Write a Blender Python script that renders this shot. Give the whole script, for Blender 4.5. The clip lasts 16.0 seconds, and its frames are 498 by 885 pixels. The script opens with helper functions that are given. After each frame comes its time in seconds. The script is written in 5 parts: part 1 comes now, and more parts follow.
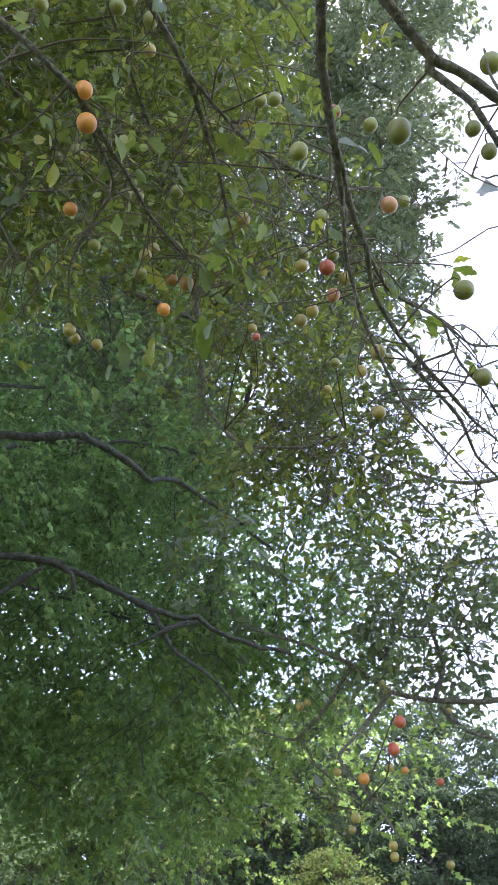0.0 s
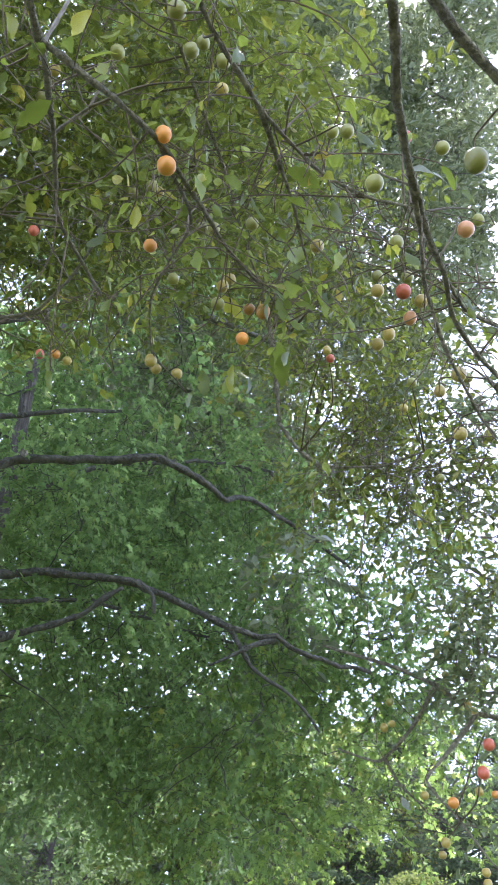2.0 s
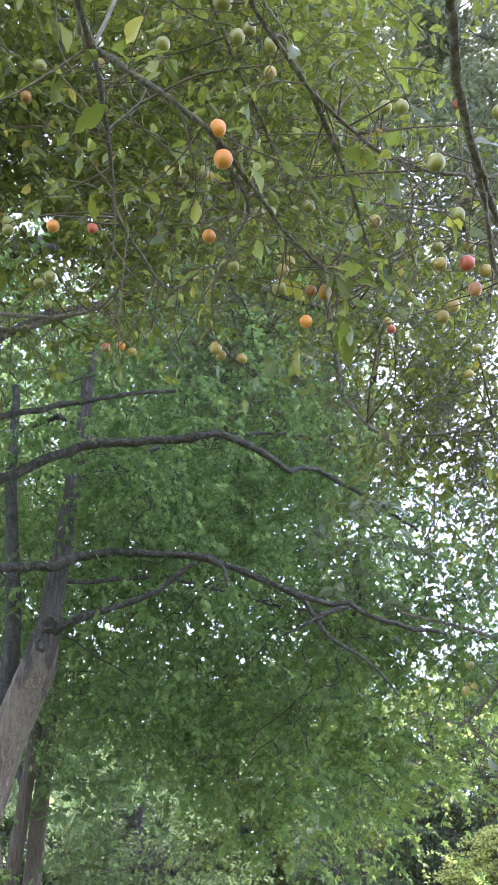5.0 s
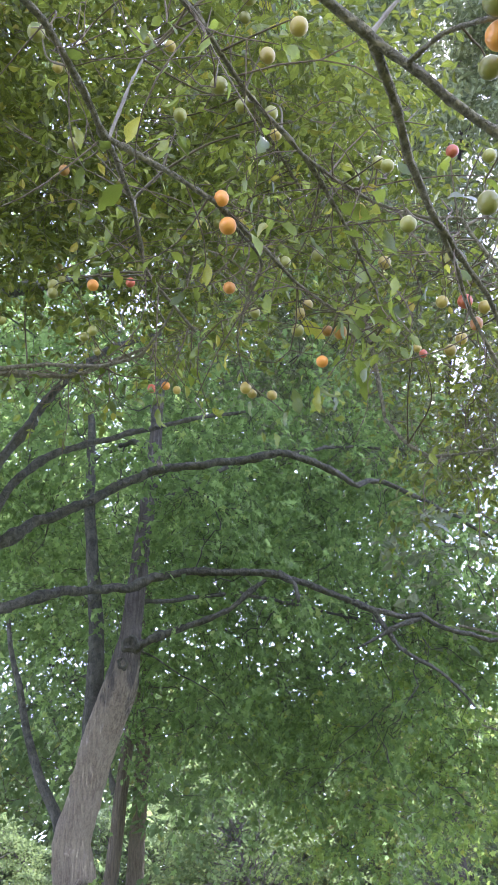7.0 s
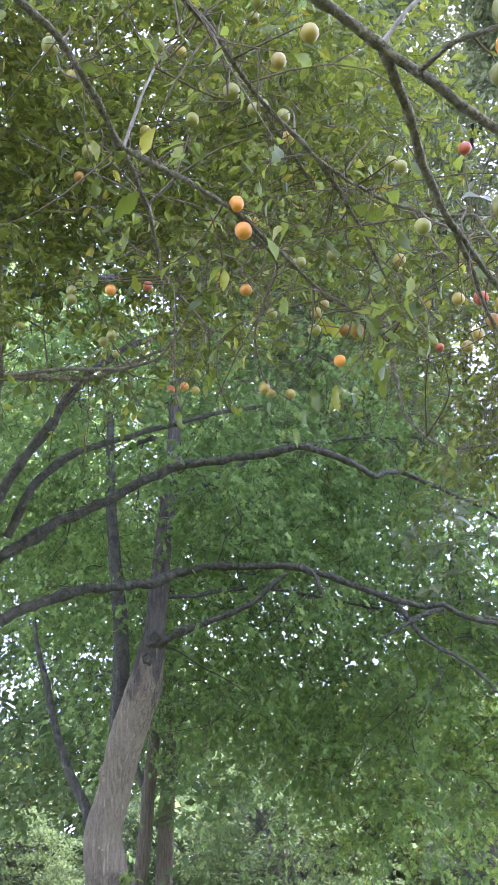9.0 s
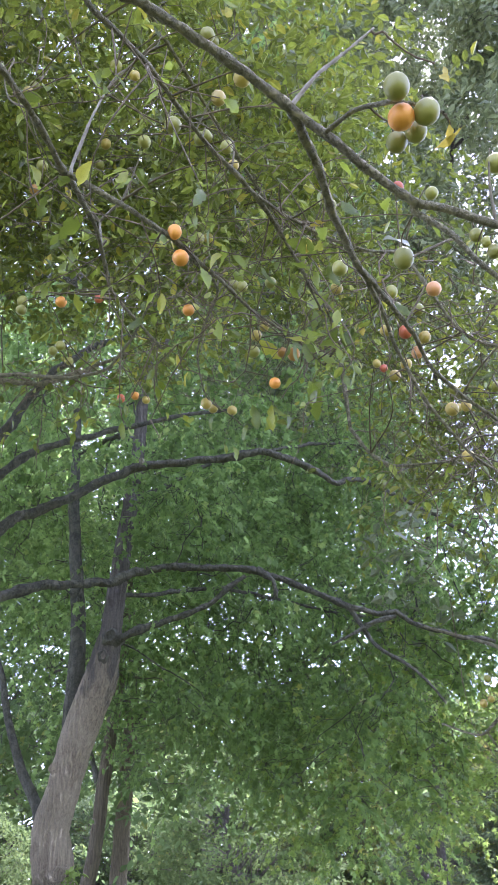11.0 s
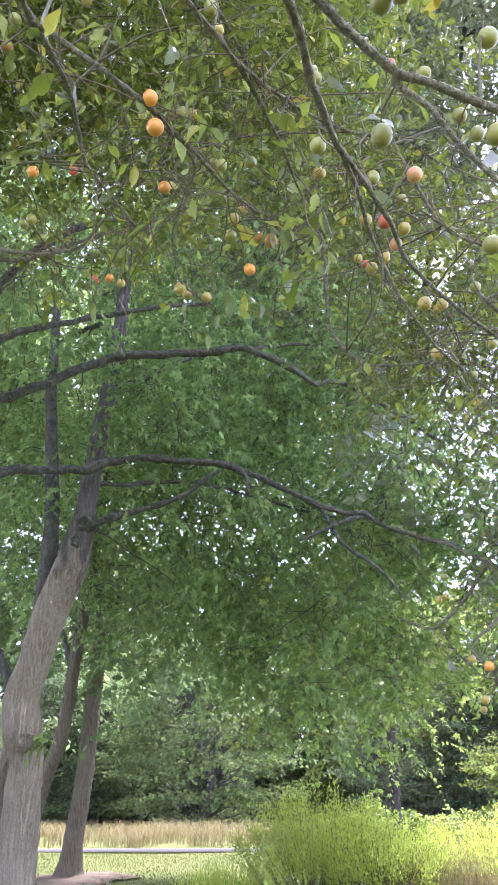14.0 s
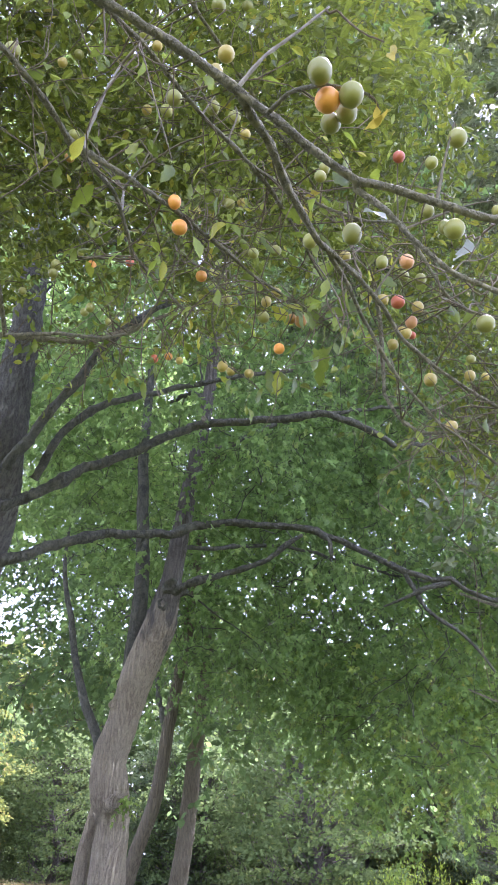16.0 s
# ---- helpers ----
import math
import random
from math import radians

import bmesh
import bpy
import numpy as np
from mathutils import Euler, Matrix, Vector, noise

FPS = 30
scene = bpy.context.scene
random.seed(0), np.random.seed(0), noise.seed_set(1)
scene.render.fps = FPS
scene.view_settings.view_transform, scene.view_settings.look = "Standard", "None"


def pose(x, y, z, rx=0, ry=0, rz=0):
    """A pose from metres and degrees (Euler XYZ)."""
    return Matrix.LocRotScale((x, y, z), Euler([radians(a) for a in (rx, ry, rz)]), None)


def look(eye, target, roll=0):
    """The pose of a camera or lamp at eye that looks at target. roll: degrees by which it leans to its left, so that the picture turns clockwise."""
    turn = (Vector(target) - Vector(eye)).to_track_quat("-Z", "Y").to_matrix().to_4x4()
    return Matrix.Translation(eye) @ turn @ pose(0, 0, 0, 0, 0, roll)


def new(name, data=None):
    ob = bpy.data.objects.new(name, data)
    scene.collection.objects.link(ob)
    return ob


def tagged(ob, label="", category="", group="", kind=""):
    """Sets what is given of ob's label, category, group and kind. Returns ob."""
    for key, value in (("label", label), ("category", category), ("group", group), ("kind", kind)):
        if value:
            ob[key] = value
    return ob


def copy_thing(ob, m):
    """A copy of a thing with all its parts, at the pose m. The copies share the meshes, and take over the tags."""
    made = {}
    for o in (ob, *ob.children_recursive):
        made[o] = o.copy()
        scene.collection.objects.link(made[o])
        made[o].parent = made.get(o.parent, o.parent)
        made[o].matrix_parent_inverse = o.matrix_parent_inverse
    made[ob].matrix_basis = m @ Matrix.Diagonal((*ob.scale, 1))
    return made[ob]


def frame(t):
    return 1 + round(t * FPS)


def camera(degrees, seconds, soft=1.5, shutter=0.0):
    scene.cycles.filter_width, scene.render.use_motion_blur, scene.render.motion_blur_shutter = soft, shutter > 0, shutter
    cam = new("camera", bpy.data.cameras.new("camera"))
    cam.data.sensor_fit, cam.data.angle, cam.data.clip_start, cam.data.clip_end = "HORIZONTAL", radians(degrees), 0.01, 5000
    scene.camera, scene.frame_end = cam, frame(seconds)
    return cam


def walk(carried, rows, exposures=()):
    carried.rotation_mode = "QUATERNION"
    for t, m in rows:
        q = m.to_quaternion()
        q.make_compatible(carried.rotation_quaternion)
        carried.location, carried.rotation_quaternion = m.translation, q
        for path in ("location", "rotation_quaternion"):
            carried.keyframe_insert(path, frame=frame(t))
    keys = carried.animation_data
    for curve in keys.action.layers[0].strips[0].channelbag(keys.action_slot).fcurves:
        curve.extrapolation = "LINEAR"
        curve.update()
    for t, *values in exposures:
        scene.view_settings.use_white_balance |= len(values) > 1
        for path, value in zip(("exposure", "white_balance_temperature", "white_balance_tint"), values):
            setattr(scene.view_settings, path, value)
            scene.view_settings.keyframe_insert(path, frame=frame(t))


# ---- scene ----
cam = camera(36.2, 16.0)
PATH = [
    (0, (-0.006, -0.047, 1.276), (0.178, 1.456, 2.249), -5.7),
    (0.5, (-0.014, -0.053, 1.277), (0.124, 1.441, 2.272), -5.2),
    (1, (-0.025, -0.057, 1.283), (0.077, 1.431, 2.291), -4.9),
    (1.5, (-0.029, -0.068, 1.282), (0.038, 1.417, 2.296), -4.8),
    (2, (-0.027, -0.077, 1.280), (-0.007, 1.409, 2.295), -3.8),
    (2.5, (-0.040, -0.078, 1.277), (-0.065, 1.417, 2.280), -3.0),
    (3, (-0.080, -0.056, 1.290), (-0.130, 1.451, 2.274), -4.1),
    (3.2, (-0.096, -0.046, 1.296), (-0.158, 1.465, 2.272), -4.4),
    (5.3, (-0.029, -0.137, 1.294), (-0.180, 1.378, 2.255), -4.8),
    (5.5, (0.000, -0.147, 1.288), (-0.221, 1.350, 2.264), -3.5),
    (6, (0.061, -0.171, 1.282), (-0.227, 1.302, 2.276), -2.6),
    (6.5, (0.080, -0.207, 1.275), (-0.218, 1.262, 2.272), -3.1),
    (7, (0.088, -0.229, 1.268), (-0.218, 1.241, 2.261), -3.7),
    (7.5, (0.104, -0.248, 1.266), (-0.217, 1.220, 2.257), -4.1),
    (8, (0.097, -0.258, 1.268), (-0.247, 1.210, 2.250), -4.3),
    (8.2, (0.087, -0.258, 1.267), (-0.263, 1.209, 2.249), -4.3),
    (10.3, (0.115, -0.261, 1.288), (-0.211, 1.219, 2.259), -4.0),
    (10.5, (0.134, -0.279, 1.279), (-0.182, 1.203, 2.251), -3.9),
    (11, (0.201, -0.311, 1.271), (-0.095, 1.175, 2.242), -3.2),
    (11.5, (0.245, -0.315, 1.265), (-0.035, 1.174, 2.236), -2.6),
    (12, (0.276, -0.314, 1.262), (0.005, 1.179, 2.231), -2.1),
    (12.5, (0.267, -0.312, 1.256), (-0.017, 1.183, 2.216), -1.6),
    (13, (0.244, -0.298, 1.250), (-0.062, 1.225, 2.159), -1.0),
    (13.5, (0.243, -0.297, 1.246), (-0.063, 1.280, 2.060), -1.0),
    (14, (0.229, -0.284, 1.250), (-0.056, 1.321, 2.015), -0.7),
    (14.5, (0.245, -0.281, 1.245), (-0.024, 1.331, 1.999), -0.6),
    (15, (0.314, -0.302, 1.242), (-0.041, 1.271, 2.043), 1.0),
    (15.5, (0.385, -0.308, 1.237), (-0.072, 1.209, 2.091), 2.6),
    (16, (0.422, -0.323, 1.236), (-0.093, 1.154, 2.125), 3.0),
]
EXPOSURE = [(0, 1.48), (1.5, 1.94), (3, 2.2), (5.5, 2.22), (8, 2.38), (11, 2.25), (12, 2.12), (13.5, 2.5), (14.5, 2.38), (16, 2.3)]
walk(cam, [(t, look(eye, target, roll)) for t, eye, target, roll in PATH], [(t, stops + 0.1, 5500 if t < 13 else 5650, 28 if t < 2 else 36) for t, stops in EXPOSURE])

# ---- light ----
world = bpy.data.worlds.new("overcast_sky")
scene.world = world
world.use_nodes = True
wn, wl = world.node_tree.nodes, world.node_tree.links
wn.clear()
SUN_EL, SUN_AZ = radians(64), radians(-18)
sky = wn.new("ShaderNodeTexSky")
sky.sky_type = "NISHITA"
sky.sun_disc = False
sky.sun_elevation, sky.sun_rotation = SUN_EL, -SUN_AZ
sky_bg = wn.new("ShaderNodeBackground")
sky_bg.inputs["Strength"].default_value = 0.05
wl.new(sky.outputs[0], sky_bg.inputs[0])
tc = wn.new("ShaderNodeTexCoord")
clouds = wn.new("ShaderNodeTexNoise")
clouds.inputs["Scale"].default_value = 2.2
clouds.inputs["Detail"].default_value = 5
wl.new(tc.outputs["Generated"], clouds.inputs["Vector"])
ramp = wn.new("ShaderNodeValToRGB")
ramp.color_ramp.elements[0].position, ramp.color_ramp.elements[1].position = 0.36, 0.66
ramp.color_ramp.elements[0].color = (0.46, 0.54, 0.66, 1)
ramp.color_ramp.elements[1].color = (0.89, 0.94, 1.0, 1)
wl.new(clouds.outputs["Fac"], ramp.inputs[0])
# thin bright haze, brighter towards the horizon
split = wn.new("ShaderNodeSeparateXYZ")
wl.new(tc.outputs["Generated"], split.inputs[0])
height = wn.new("ShaderNodeMapRange")
height.inputs["From Min"].default_value, height.inputs["From Max"].default_value = 0.0, 1.0
height.inputs["To Min"].default_value, height.inputs["To Max"].default_value = 1.3, 0.2
wl.new(split.outputs["Z"], height.inputs[0])
cloud_bg = wn.new("ShaderNodeBackground")
wl.new(height.outputs[0], cloud_bg.inputs["Strength"])
wl.new(ramp.outputs[0], cloud_bg.inputs[0])
both = wn.new("ShaderNodeAddShader")
wl.new(sky_bg.outputs[0], both.inputs[0])
wl.new(cloud_bg.outputs[0], both.inputs[1])
wo = wn.new("ShaderNodeOutputWorld")
wl.new(both.outputs[0], wo.inputs[0])

sun = new("sun", bpy.data.lights.new("sun", "SUN"))
sun.data.energy, sun.data.angle, sun.data.color = 7.0, radians(14), (1.0, 0.96, 0.9)
sun.matrix_world = look((0, 0, 30), Vector((0, 0, 30)) - Vector((-math.sin(SUN_AZ) * math.cos(SUN_EL), math.cos(SUN_AZ) * math.cos(SUN_EL), math.sin(SUN_EL))))


# ---- materials ----
def material(name):
    m = bpy.data.materials.new(name)
    m.use_nodes = True
    m.node_tree.nodes.clear()
    return m, m.node_tree.nodes, m.node_tree.links


def mixed(nodes, links, fac, a, b):
    n = nodes.new("ShaderNodeMix")
    n.data_type = "RGBA"
    for sock, val in ((n.inputs[0], fac), (n.inputs[6], a), (n.inputs[7], b)):
        if isinstance(val, tuple):
            sock.default_value = (*val, 1)
        elif isinstance(val, (int, float)):
            sock.default_value = val
        else:
            links.new(val, sock)
    return n.outputs[2]


def noise_fac(nodes, links, scale, detail=4, lo=0.35, hi=0.65, stretch=None, rough=0.55):
    co = nodes.new("ShaderNodeTexCoord")
    src = co.outputs["Object"]
    if stretch:
        mp = nodes.new("ShaderNodeMapping")
        mp.inputs["Scale"].default_value = stretch
        links.new(src, mp.inputs[0])
        src = mp.outputs[0]
    n = nodes.new("ShaderNodeTexNoise")
    n.inputs["Scale"].default_value, n.inputs["Detail"].default_value = scale, detail
    n.inputs["Roughness"].default_value = rough
    links.new(src, n.inputs["Vector"])
    r = nodes.new("ShaderNodeMapRange")
    r.inputs["From Min"].default_value, r.inputs["From Max"].default_value = lo, hi
    links.new(n.outputs["Fac"], r.inputs[0])
    return r.outputs[0]


def leaf_material(name, deep, light, odd, rough=0.45, through_light=0.45, odd_share=0.08, per_object=False, lean=1.0, gloss=0.5):
    """Thin leaf: glossy top, light shining through, each leaf its own tone."""
    m, n, l = material(name)
    if per_object:
        info = n.new("ShaderNodeObjectInfo")
        rnd = info.outputs["Random"]
    else:
        info = n.new("ShaderNodeNewGeometry")
        rnd = info.outputs["Random Per Island"]
    # most leaves deep, a few bright
    pw = n.new("ShaderNodeMath")
    pw.operation = "POWER"
    pw.inputs[1].default_value = lean
    l.new(rnd, pw.inputs[0])
    col = mixed(n, l, pw.outputs[0], deep, light)
    sel = n.new("ShaderNodeMath")
    sel.operation = "MULTIPLY"
    sel.inputs[1].default_value = 7.31
    l.new(rnd, sel.inputs[0])
    fr = n.new("ShaderNodeMath")
    fr.operation = "FRACT"
    l.new(sel.outputs[0], fr.inputs[0])
    odd_r = n.new("ShaderNodeMapRange")
    odd_r.inputs["From Min"].default_value, odd_r.inputs["From Max"].default_value = 1 - odd_share, 1.0
    l.new(fr.outputs[0], odd_r.inputs[0])
    col = mixed(n, l, odd_r.outputs[0], col, odd)
    spots = noise_fac(n, l, 60, 4, 0.45, 0.7, None, 0.7)
    dark = mixed(n, l, 0.65, col, tuple(0.5 * c for c in deep))
    col = mixed(n, l, spots, col, dark)
    rib = noise_fac(n, l, 240, 3, 0.5, 0.72)
    half = n.new("ShaderNodeMath")
    half.operation = "MULTIPLY"
    half.inputs[1].default_value = 0.4
    l.new(rib, half.inputs[0])
    col = mixed(n, l, half.outputs[0], col, tuple(min(1, 1.3 * c) for c in light))
    patch = noise_fac(n, l, 0.9, 2, 0.3, 0.7)
    shade = n.new("ShaderNodeHueSaturation")
    rg = n.new("ShaderNodeMapRange")
    rg.inputs["To Min"].default_value, rg.inputs["To Max"].default_value = 0.75, 1.25
    l.new(patch, rg.inputs[0])
    l.new(rg.outputs[0], shade.inputs["Value"])
    l.new(col, shade.inputs["Color"])
    bs = n.new("ShaderNodeBsdfPrincipled")
    bs.inputs["Roughness"].default_value = rough
    bs.inputs["Specular IOR Level"].default_value = gloss
    l.new(shade.outputs[0], bs.inputs["Base Color"])
    tr = n.new("ShaderNodeBsdfTranslucent")
    warm = mixed(n, l, 0.4, shade.outputs[0], tuple(min(1, c * 1.5) for c in (light[0] * 1.15, light[1] * 1.2, light[2] * 1.0)))
    l.new(warm, tr.inputs[0])
    mx = n.new("ShaderNodeMixShader")
    mx.inputs[0].default_value = through_light
    l.new(bs.outputs[0], mx.inputs[1])
    l.new(tr.outputs[0], mx.inputs[2])
    o = n.new("ShaderNodeOutputMaterial")
    l.new(mx.outputs[0], o.inputs[0])
    return m


def bark_material(name, dark, mid, pale, furrow=18, stretch=(1, 1, 0.18), bump=0.6, lichen=0.35, dist=0.02, hard=0.08, grain=0.25, old=None):
    m, n, l = material(name)
    f1 = noise_fac(n, l, furrow, 5, 0.5 - hard, 0.5 + hard, stretch, 0.68)
    f2 = noise_fac(n, l, 3.2, 4, 0.35, 0.68)
    f3 = noise_fac(n, l, 90, 3, 0.3, 0.7)
    if old:
        # a second, darker set of bark colours above a ragged edge at the given height
        edge, dark2, mid2, pale2 = old
        co = n.new("ShaderNodeTexCoord")
        sp = n.new("ShaderNodeSeparateXYZ")
        l.new(co.outputs["Object"], sp.inputs[0])
        rag = n.new("ShaderNodeMath")
        rag.operation = "MULTIPLY_ADD"
        rag.inputs[1].default_value = 0.5
        l.new(noise_fac(n, l, 14, 4, 0.25, 0.75, (1, 1, 0.35)), rag.inputs[0])
        l.new(sp.outputs["Z"], rag.inputs[2])
        up = n.new("ShaderNodeMapRange")
        up.inputs["From Min"].default_value, up.inputs["From Max"].default_value = edge + 0.15, edge + 0.4
        l.new(rag.outputs[0], up.inputs[0])
        dark, mid, pale = (mixed(n, l, up.outputs[0], a, b) for a, b in ((dark, dark2), (mid, mid2), (pale, pale2)))
    col = mixed(n, l, f1, dark, mid)
    lf = n.new("ShaderNodeMath")
    lf.operation = "MULTIPLY"
    lf.inputs[1].default_value = lichen
    l.new(f2, lf.inputs[0])
    col = mixed(n, l, lf.outputs[0], col, pale)
    col = mixed(n, l, grain, col, mixed(n, l, f3, dark, pale))
    bs = n.new("ShaderNodeBsdfPrincipled")
    bs.inputs["Roughness"].default_value = 0.9
    l.new(col, bs.inputs["Base Color"])
    hsum = n.new("ShaderNodeMath")
    hsum.operation = "MULTIPLY_ADD"
    hsum.inputs[1].default_value = 0.25
    l.new(f3, hsum.inputs[0])
    l.new(f1, hsum.inputs[2])
    b = n.new("ShaderNodeBump")
    b.inputs["Strength"].default_value, b.inputs["Distance"].default_value = bump, dist
    l.new(hsum.outputs[0], b.inputs["Height"])
    l.new(b.outputs[0], bs.inputs["Normal"])
    o = n.new("ShaderNodeOutputMaterial")
    l.new(bs.outputs[0], o.inputs[0])
    return m


def plum_material(name, base, blush, bloom, share):
    m, n, l = material(name)
    info = n.new("ShaderNodeObjectInfo")
    blot = noise_fac(n, l, 38, 3, 0.4, 0.7)
    fine = noise_fac(n, l, 420, 2, 0.45, 0.75)
    bl = noise_fac(n, l, 70, 4, 0.35, 0.7)
    col = mixed(n, l, blot, base, blush)
    tone = n.new("ShaderNodeHueSaturation")
    rg = n.new("ShaderNodeMapRange")
    rg.inputs["To Min"].default_value, rg.inputs["To Max"].default_value = 0.8, 1.15
    l.new(info.outputs["Random"], rg.inputs[0])
    l.new(rg.outputs[0], tone.inputs["Value"])
    l.new(col, tone.inputs["Color"])
    k = n.new("ShaderNodeMath")
    k.operation = "MULTIPLY"
    k.inputs[1].default_value = share
    l.new(bl, k.inputs[0])
    col = mixed(n, l, k.outputs[0], tone.outputs[0], bloom)
    k2 = n.new("ShaderNodeMath")
    k2.operation = "MULTIPLY"
    k2.inputs[1].default_value = 0.22
    l.new(fine, k2.inputs[0])
    col = mixed(n, l, k2.outputs[0], col, tuple(0.5 * c for c in base))
    bs = n.new("ShaderNodeBsdfPrincipled")
    bs.inputs["Roughness"].default_value = 0.42
    bs.inputs["Subsurface Weight"].default_value = 0.12
    bs.inputs["Subsurface Radius"].default_value = (0.012, 0.007, 0.003)
    bs.inputs["Subsurface Scale"].default_value = 0.5
    l.new(col, bs.inputs["Base Color"])
    o = n.new("ShaderNodeOutputMaterial")
    l.new(bs.outputs[0], o.inputs[0])
    return m


def ground_material(name, a, b, c, fine=60, big=0.4, bump=0.4):
    m, n, l = material(name)
    f1 = noise_fac(n, l, fine, 5, 0.35, 0.65)
    f2 = noise_fac(n, l, big, 4, 0.35, 0.65)
    col = mixed(n, l, f2, mixed(n, l, f1, a, b), mixed(n, l, f1, b, c))
    bs = n.new("ShaderNodeBsdfPrincipled")
    bs.inputs["Specular IOR Level"].default_value = 0.05
    bs.inputs["Roughness"].default_value = 0.95
    l.new(col, bs.inputs["Base Color"])
    bp = n.new("ShaderNodeBump")
    bp.inputs["Strength"].default_value, bp.inputs["Distance"].default_value = bump, 0.03
    l.new(f1, bp.inputs["Height"])
    l.new(bp.outputs[0], bs.inputs["Normal"])
    o = n.new("ShaderNodeOutputMaterial")
    l.new(bs.outputs[0], o.inputs[0])
    return m


M_PLUM_BARK = bark_material("plum_bark", (0.048, 0.043, 0.023), (0.165, 0.148, 0.083), (0.32, 0.3, 0.19), 95, (1, 1, 0.6), 0.9, 0.35, 0.006)
M_DEAD = bark_material("dead_wood", (0.1, 0.088, 0.066), (0.24, 0.215, 0.17), (0.36, 0.33, 0.27), 60, (1, 1, 0.4), 0.4, 0.4, 0.003)
M_LEANING_BARK = bark_material("leaning_maple_bark", (0.175, 0.138, 0.09), (0.41, 0.347, 0.22), (0.53, 0.46, 0.32), 64, (1, 1, 0.055), 1.0, 0.4, 0.025, 0.1, 0.25, (2.72, (0.04, 0.034, 0.026), (0.135, 0.116, 0.09), (0.21, 0.19, 0.155)))
M_BROWN_BARK = bark_material("brown_bark", (0.06, 0.046, 0.027), (0.168, 0.14, 0.082), (0.25, 0.215, 0.14), 60, (1, 1, 0.06), 0.9, 0.3, 0.02, 0.11, 0.2)
M_SPREAD_BARK = bark_material("spreading_maple_bark", (0.04, 0.034, 0.028), (0.14, 0.133, 0.1), (0.24, 0.232, 0.19), 48, (1, 1, 0.3), 1.0, 0.35, 0.02)
M_LIMB_BARK = bark_material("maple_limb_bark", (0.02, 0.02, 0.012), (0.076, 0.075, 0.049), (0.16, 0.158, 0.115), 30, (1, 1, 0.6), 0.8, 0.3, 0.015)
M_DARK_BARK = bark_material("dark_bark", (0.028, 0.023, 0.02), (0.095, 0.078, 0.066), (0.18, 0.165, 0.15), 50, (1, 1, 0.25), 1.0, 0.25, 0.02)
M_PLUM_LEAF = leaf_material("plum_leaf", (0.024, 0.034, 0.013), (0.29, 0.34, 0.05), (0.45, 0.36, 0.05), 0.36, 0.4, 0.1, lean=1.9)
M_PLUM_LEAF_ONE = leaf_material("plum_leaf_single", (0.036, 0.054, 0.018), (0.24, 0.3, 0.035), (0.5, 0.43, 0.05), 0.36, 0.5, 0.12, True, lean=1.7)
M_PALE_LEAF = leaf_material("pale_leaf", (0.2, 0.225, 0.18), (0.28, 0.3, 0.24), (0.4, 0.4, 0.3), 0.6, 0.3, 0.05, True)
M_YELLOW_LEAF = leaf_material("yellow_leaf", (0.3, 0.25, 0.035), (0.38, 0.31, 0.05), (0.2, 0.2, 0.05), 0.5, 0.4, 0.1, True)
M_GREY_LEAF = leaf_material("neighbour_leaf", (0.07, 0.095, 0.05), (0.19, 0.23, 0.1), (0.28, 0.26, 0.09), 0.38, 0.48, 0.05)
M_MAPLE_LEAF = leaf_material("maple_leaf", (0.035, 0.063, 0.029), (0.215, 0.312, 0.1), (0.34, 0.39, 0.11), 0.45, 0.68, 0.06, gloss=0.3)
M_MAPLE_FAR = leaf_material("far_maple_leaf", (0.045, 0.072, 0.036), (0.14, 0.205, 0.08), (0.26, 0.27, 0.07), 0.6, 0.55, 0.06, gloss=0.15)
# maple leaf again, with light from behind put into its colour
M_MAPLE_LIT = leaf_material("lit_maple_leaf", (0.075, 0.12, 0.034), (0.27, 0.37, 0.09), (0.42, 0.38, 0.09), 0.5, 0.52, 0.08, gloss=0.2)
M_TALL_LEAF = leaf_material("tall_tree_leaf", (0.085, 0.11, 0.062), (0.21, 0.24, 0.12), (0.24, 0.25, 0.1), 0.42, 0.42, 0.04)
M_WOOD_LIGHT = leaf_material("light_wood_leaf", (0.07, 0.105, 0.044), (0.145, 0.195, 0.074), (0.24, 0.26, 0.08), 0.85, 0.33, 0.05, gloss=0.12)
M_WOOD_DARK = leaf_material("dark_wood_leaf", (0.055, 0.085, 0.045), (0.13, 0.17, 0.085), (0.2, 0.21, 0.09), 0.85, 0.28, 0.04, gloss=0.12)
M_LOW_LEAF = leaf_material("low_tree_leaf", (0.06, 0.082, 0.022), (0.15, 0.18, 0.045), (0.25, 0.22, 0.06), 0.7, 0.35, 0.08, gloss=0.12)
M_WOOD_TAWNY = leaf_material("tawny_wood_leaf", (0.095, 0.12, 0.036), (0.2, 0.225, 0.062), (0.4, 0.27, 0.1), 0.85, 0.35, 0.12, gloss=0.12)
M_SHRUB = leaf_material("shrub_leaf", (0.06, 0.1, 0.02), (0.14, 0.2, 0.035), (0.24, 0.24, 0.06), 0.6, 0.45, 0.06, gloss=0.2)
M_BUSH = leaf_material("bush_leaf", (0.19, 0.26, 0.04), (0.33, 0.4, 0.06), (0.42, 0.42, 0.12), 0.6, 0.6, 0.06, gloss=0.25)
M_DRY = leaf_material("dry_grass", (0.105, 0.086, 0.04), (0.19, 0.155, 0.07), (0.2, 0.22, 0.07), 0.7, 0.25, 0.15, gloss=0.1)
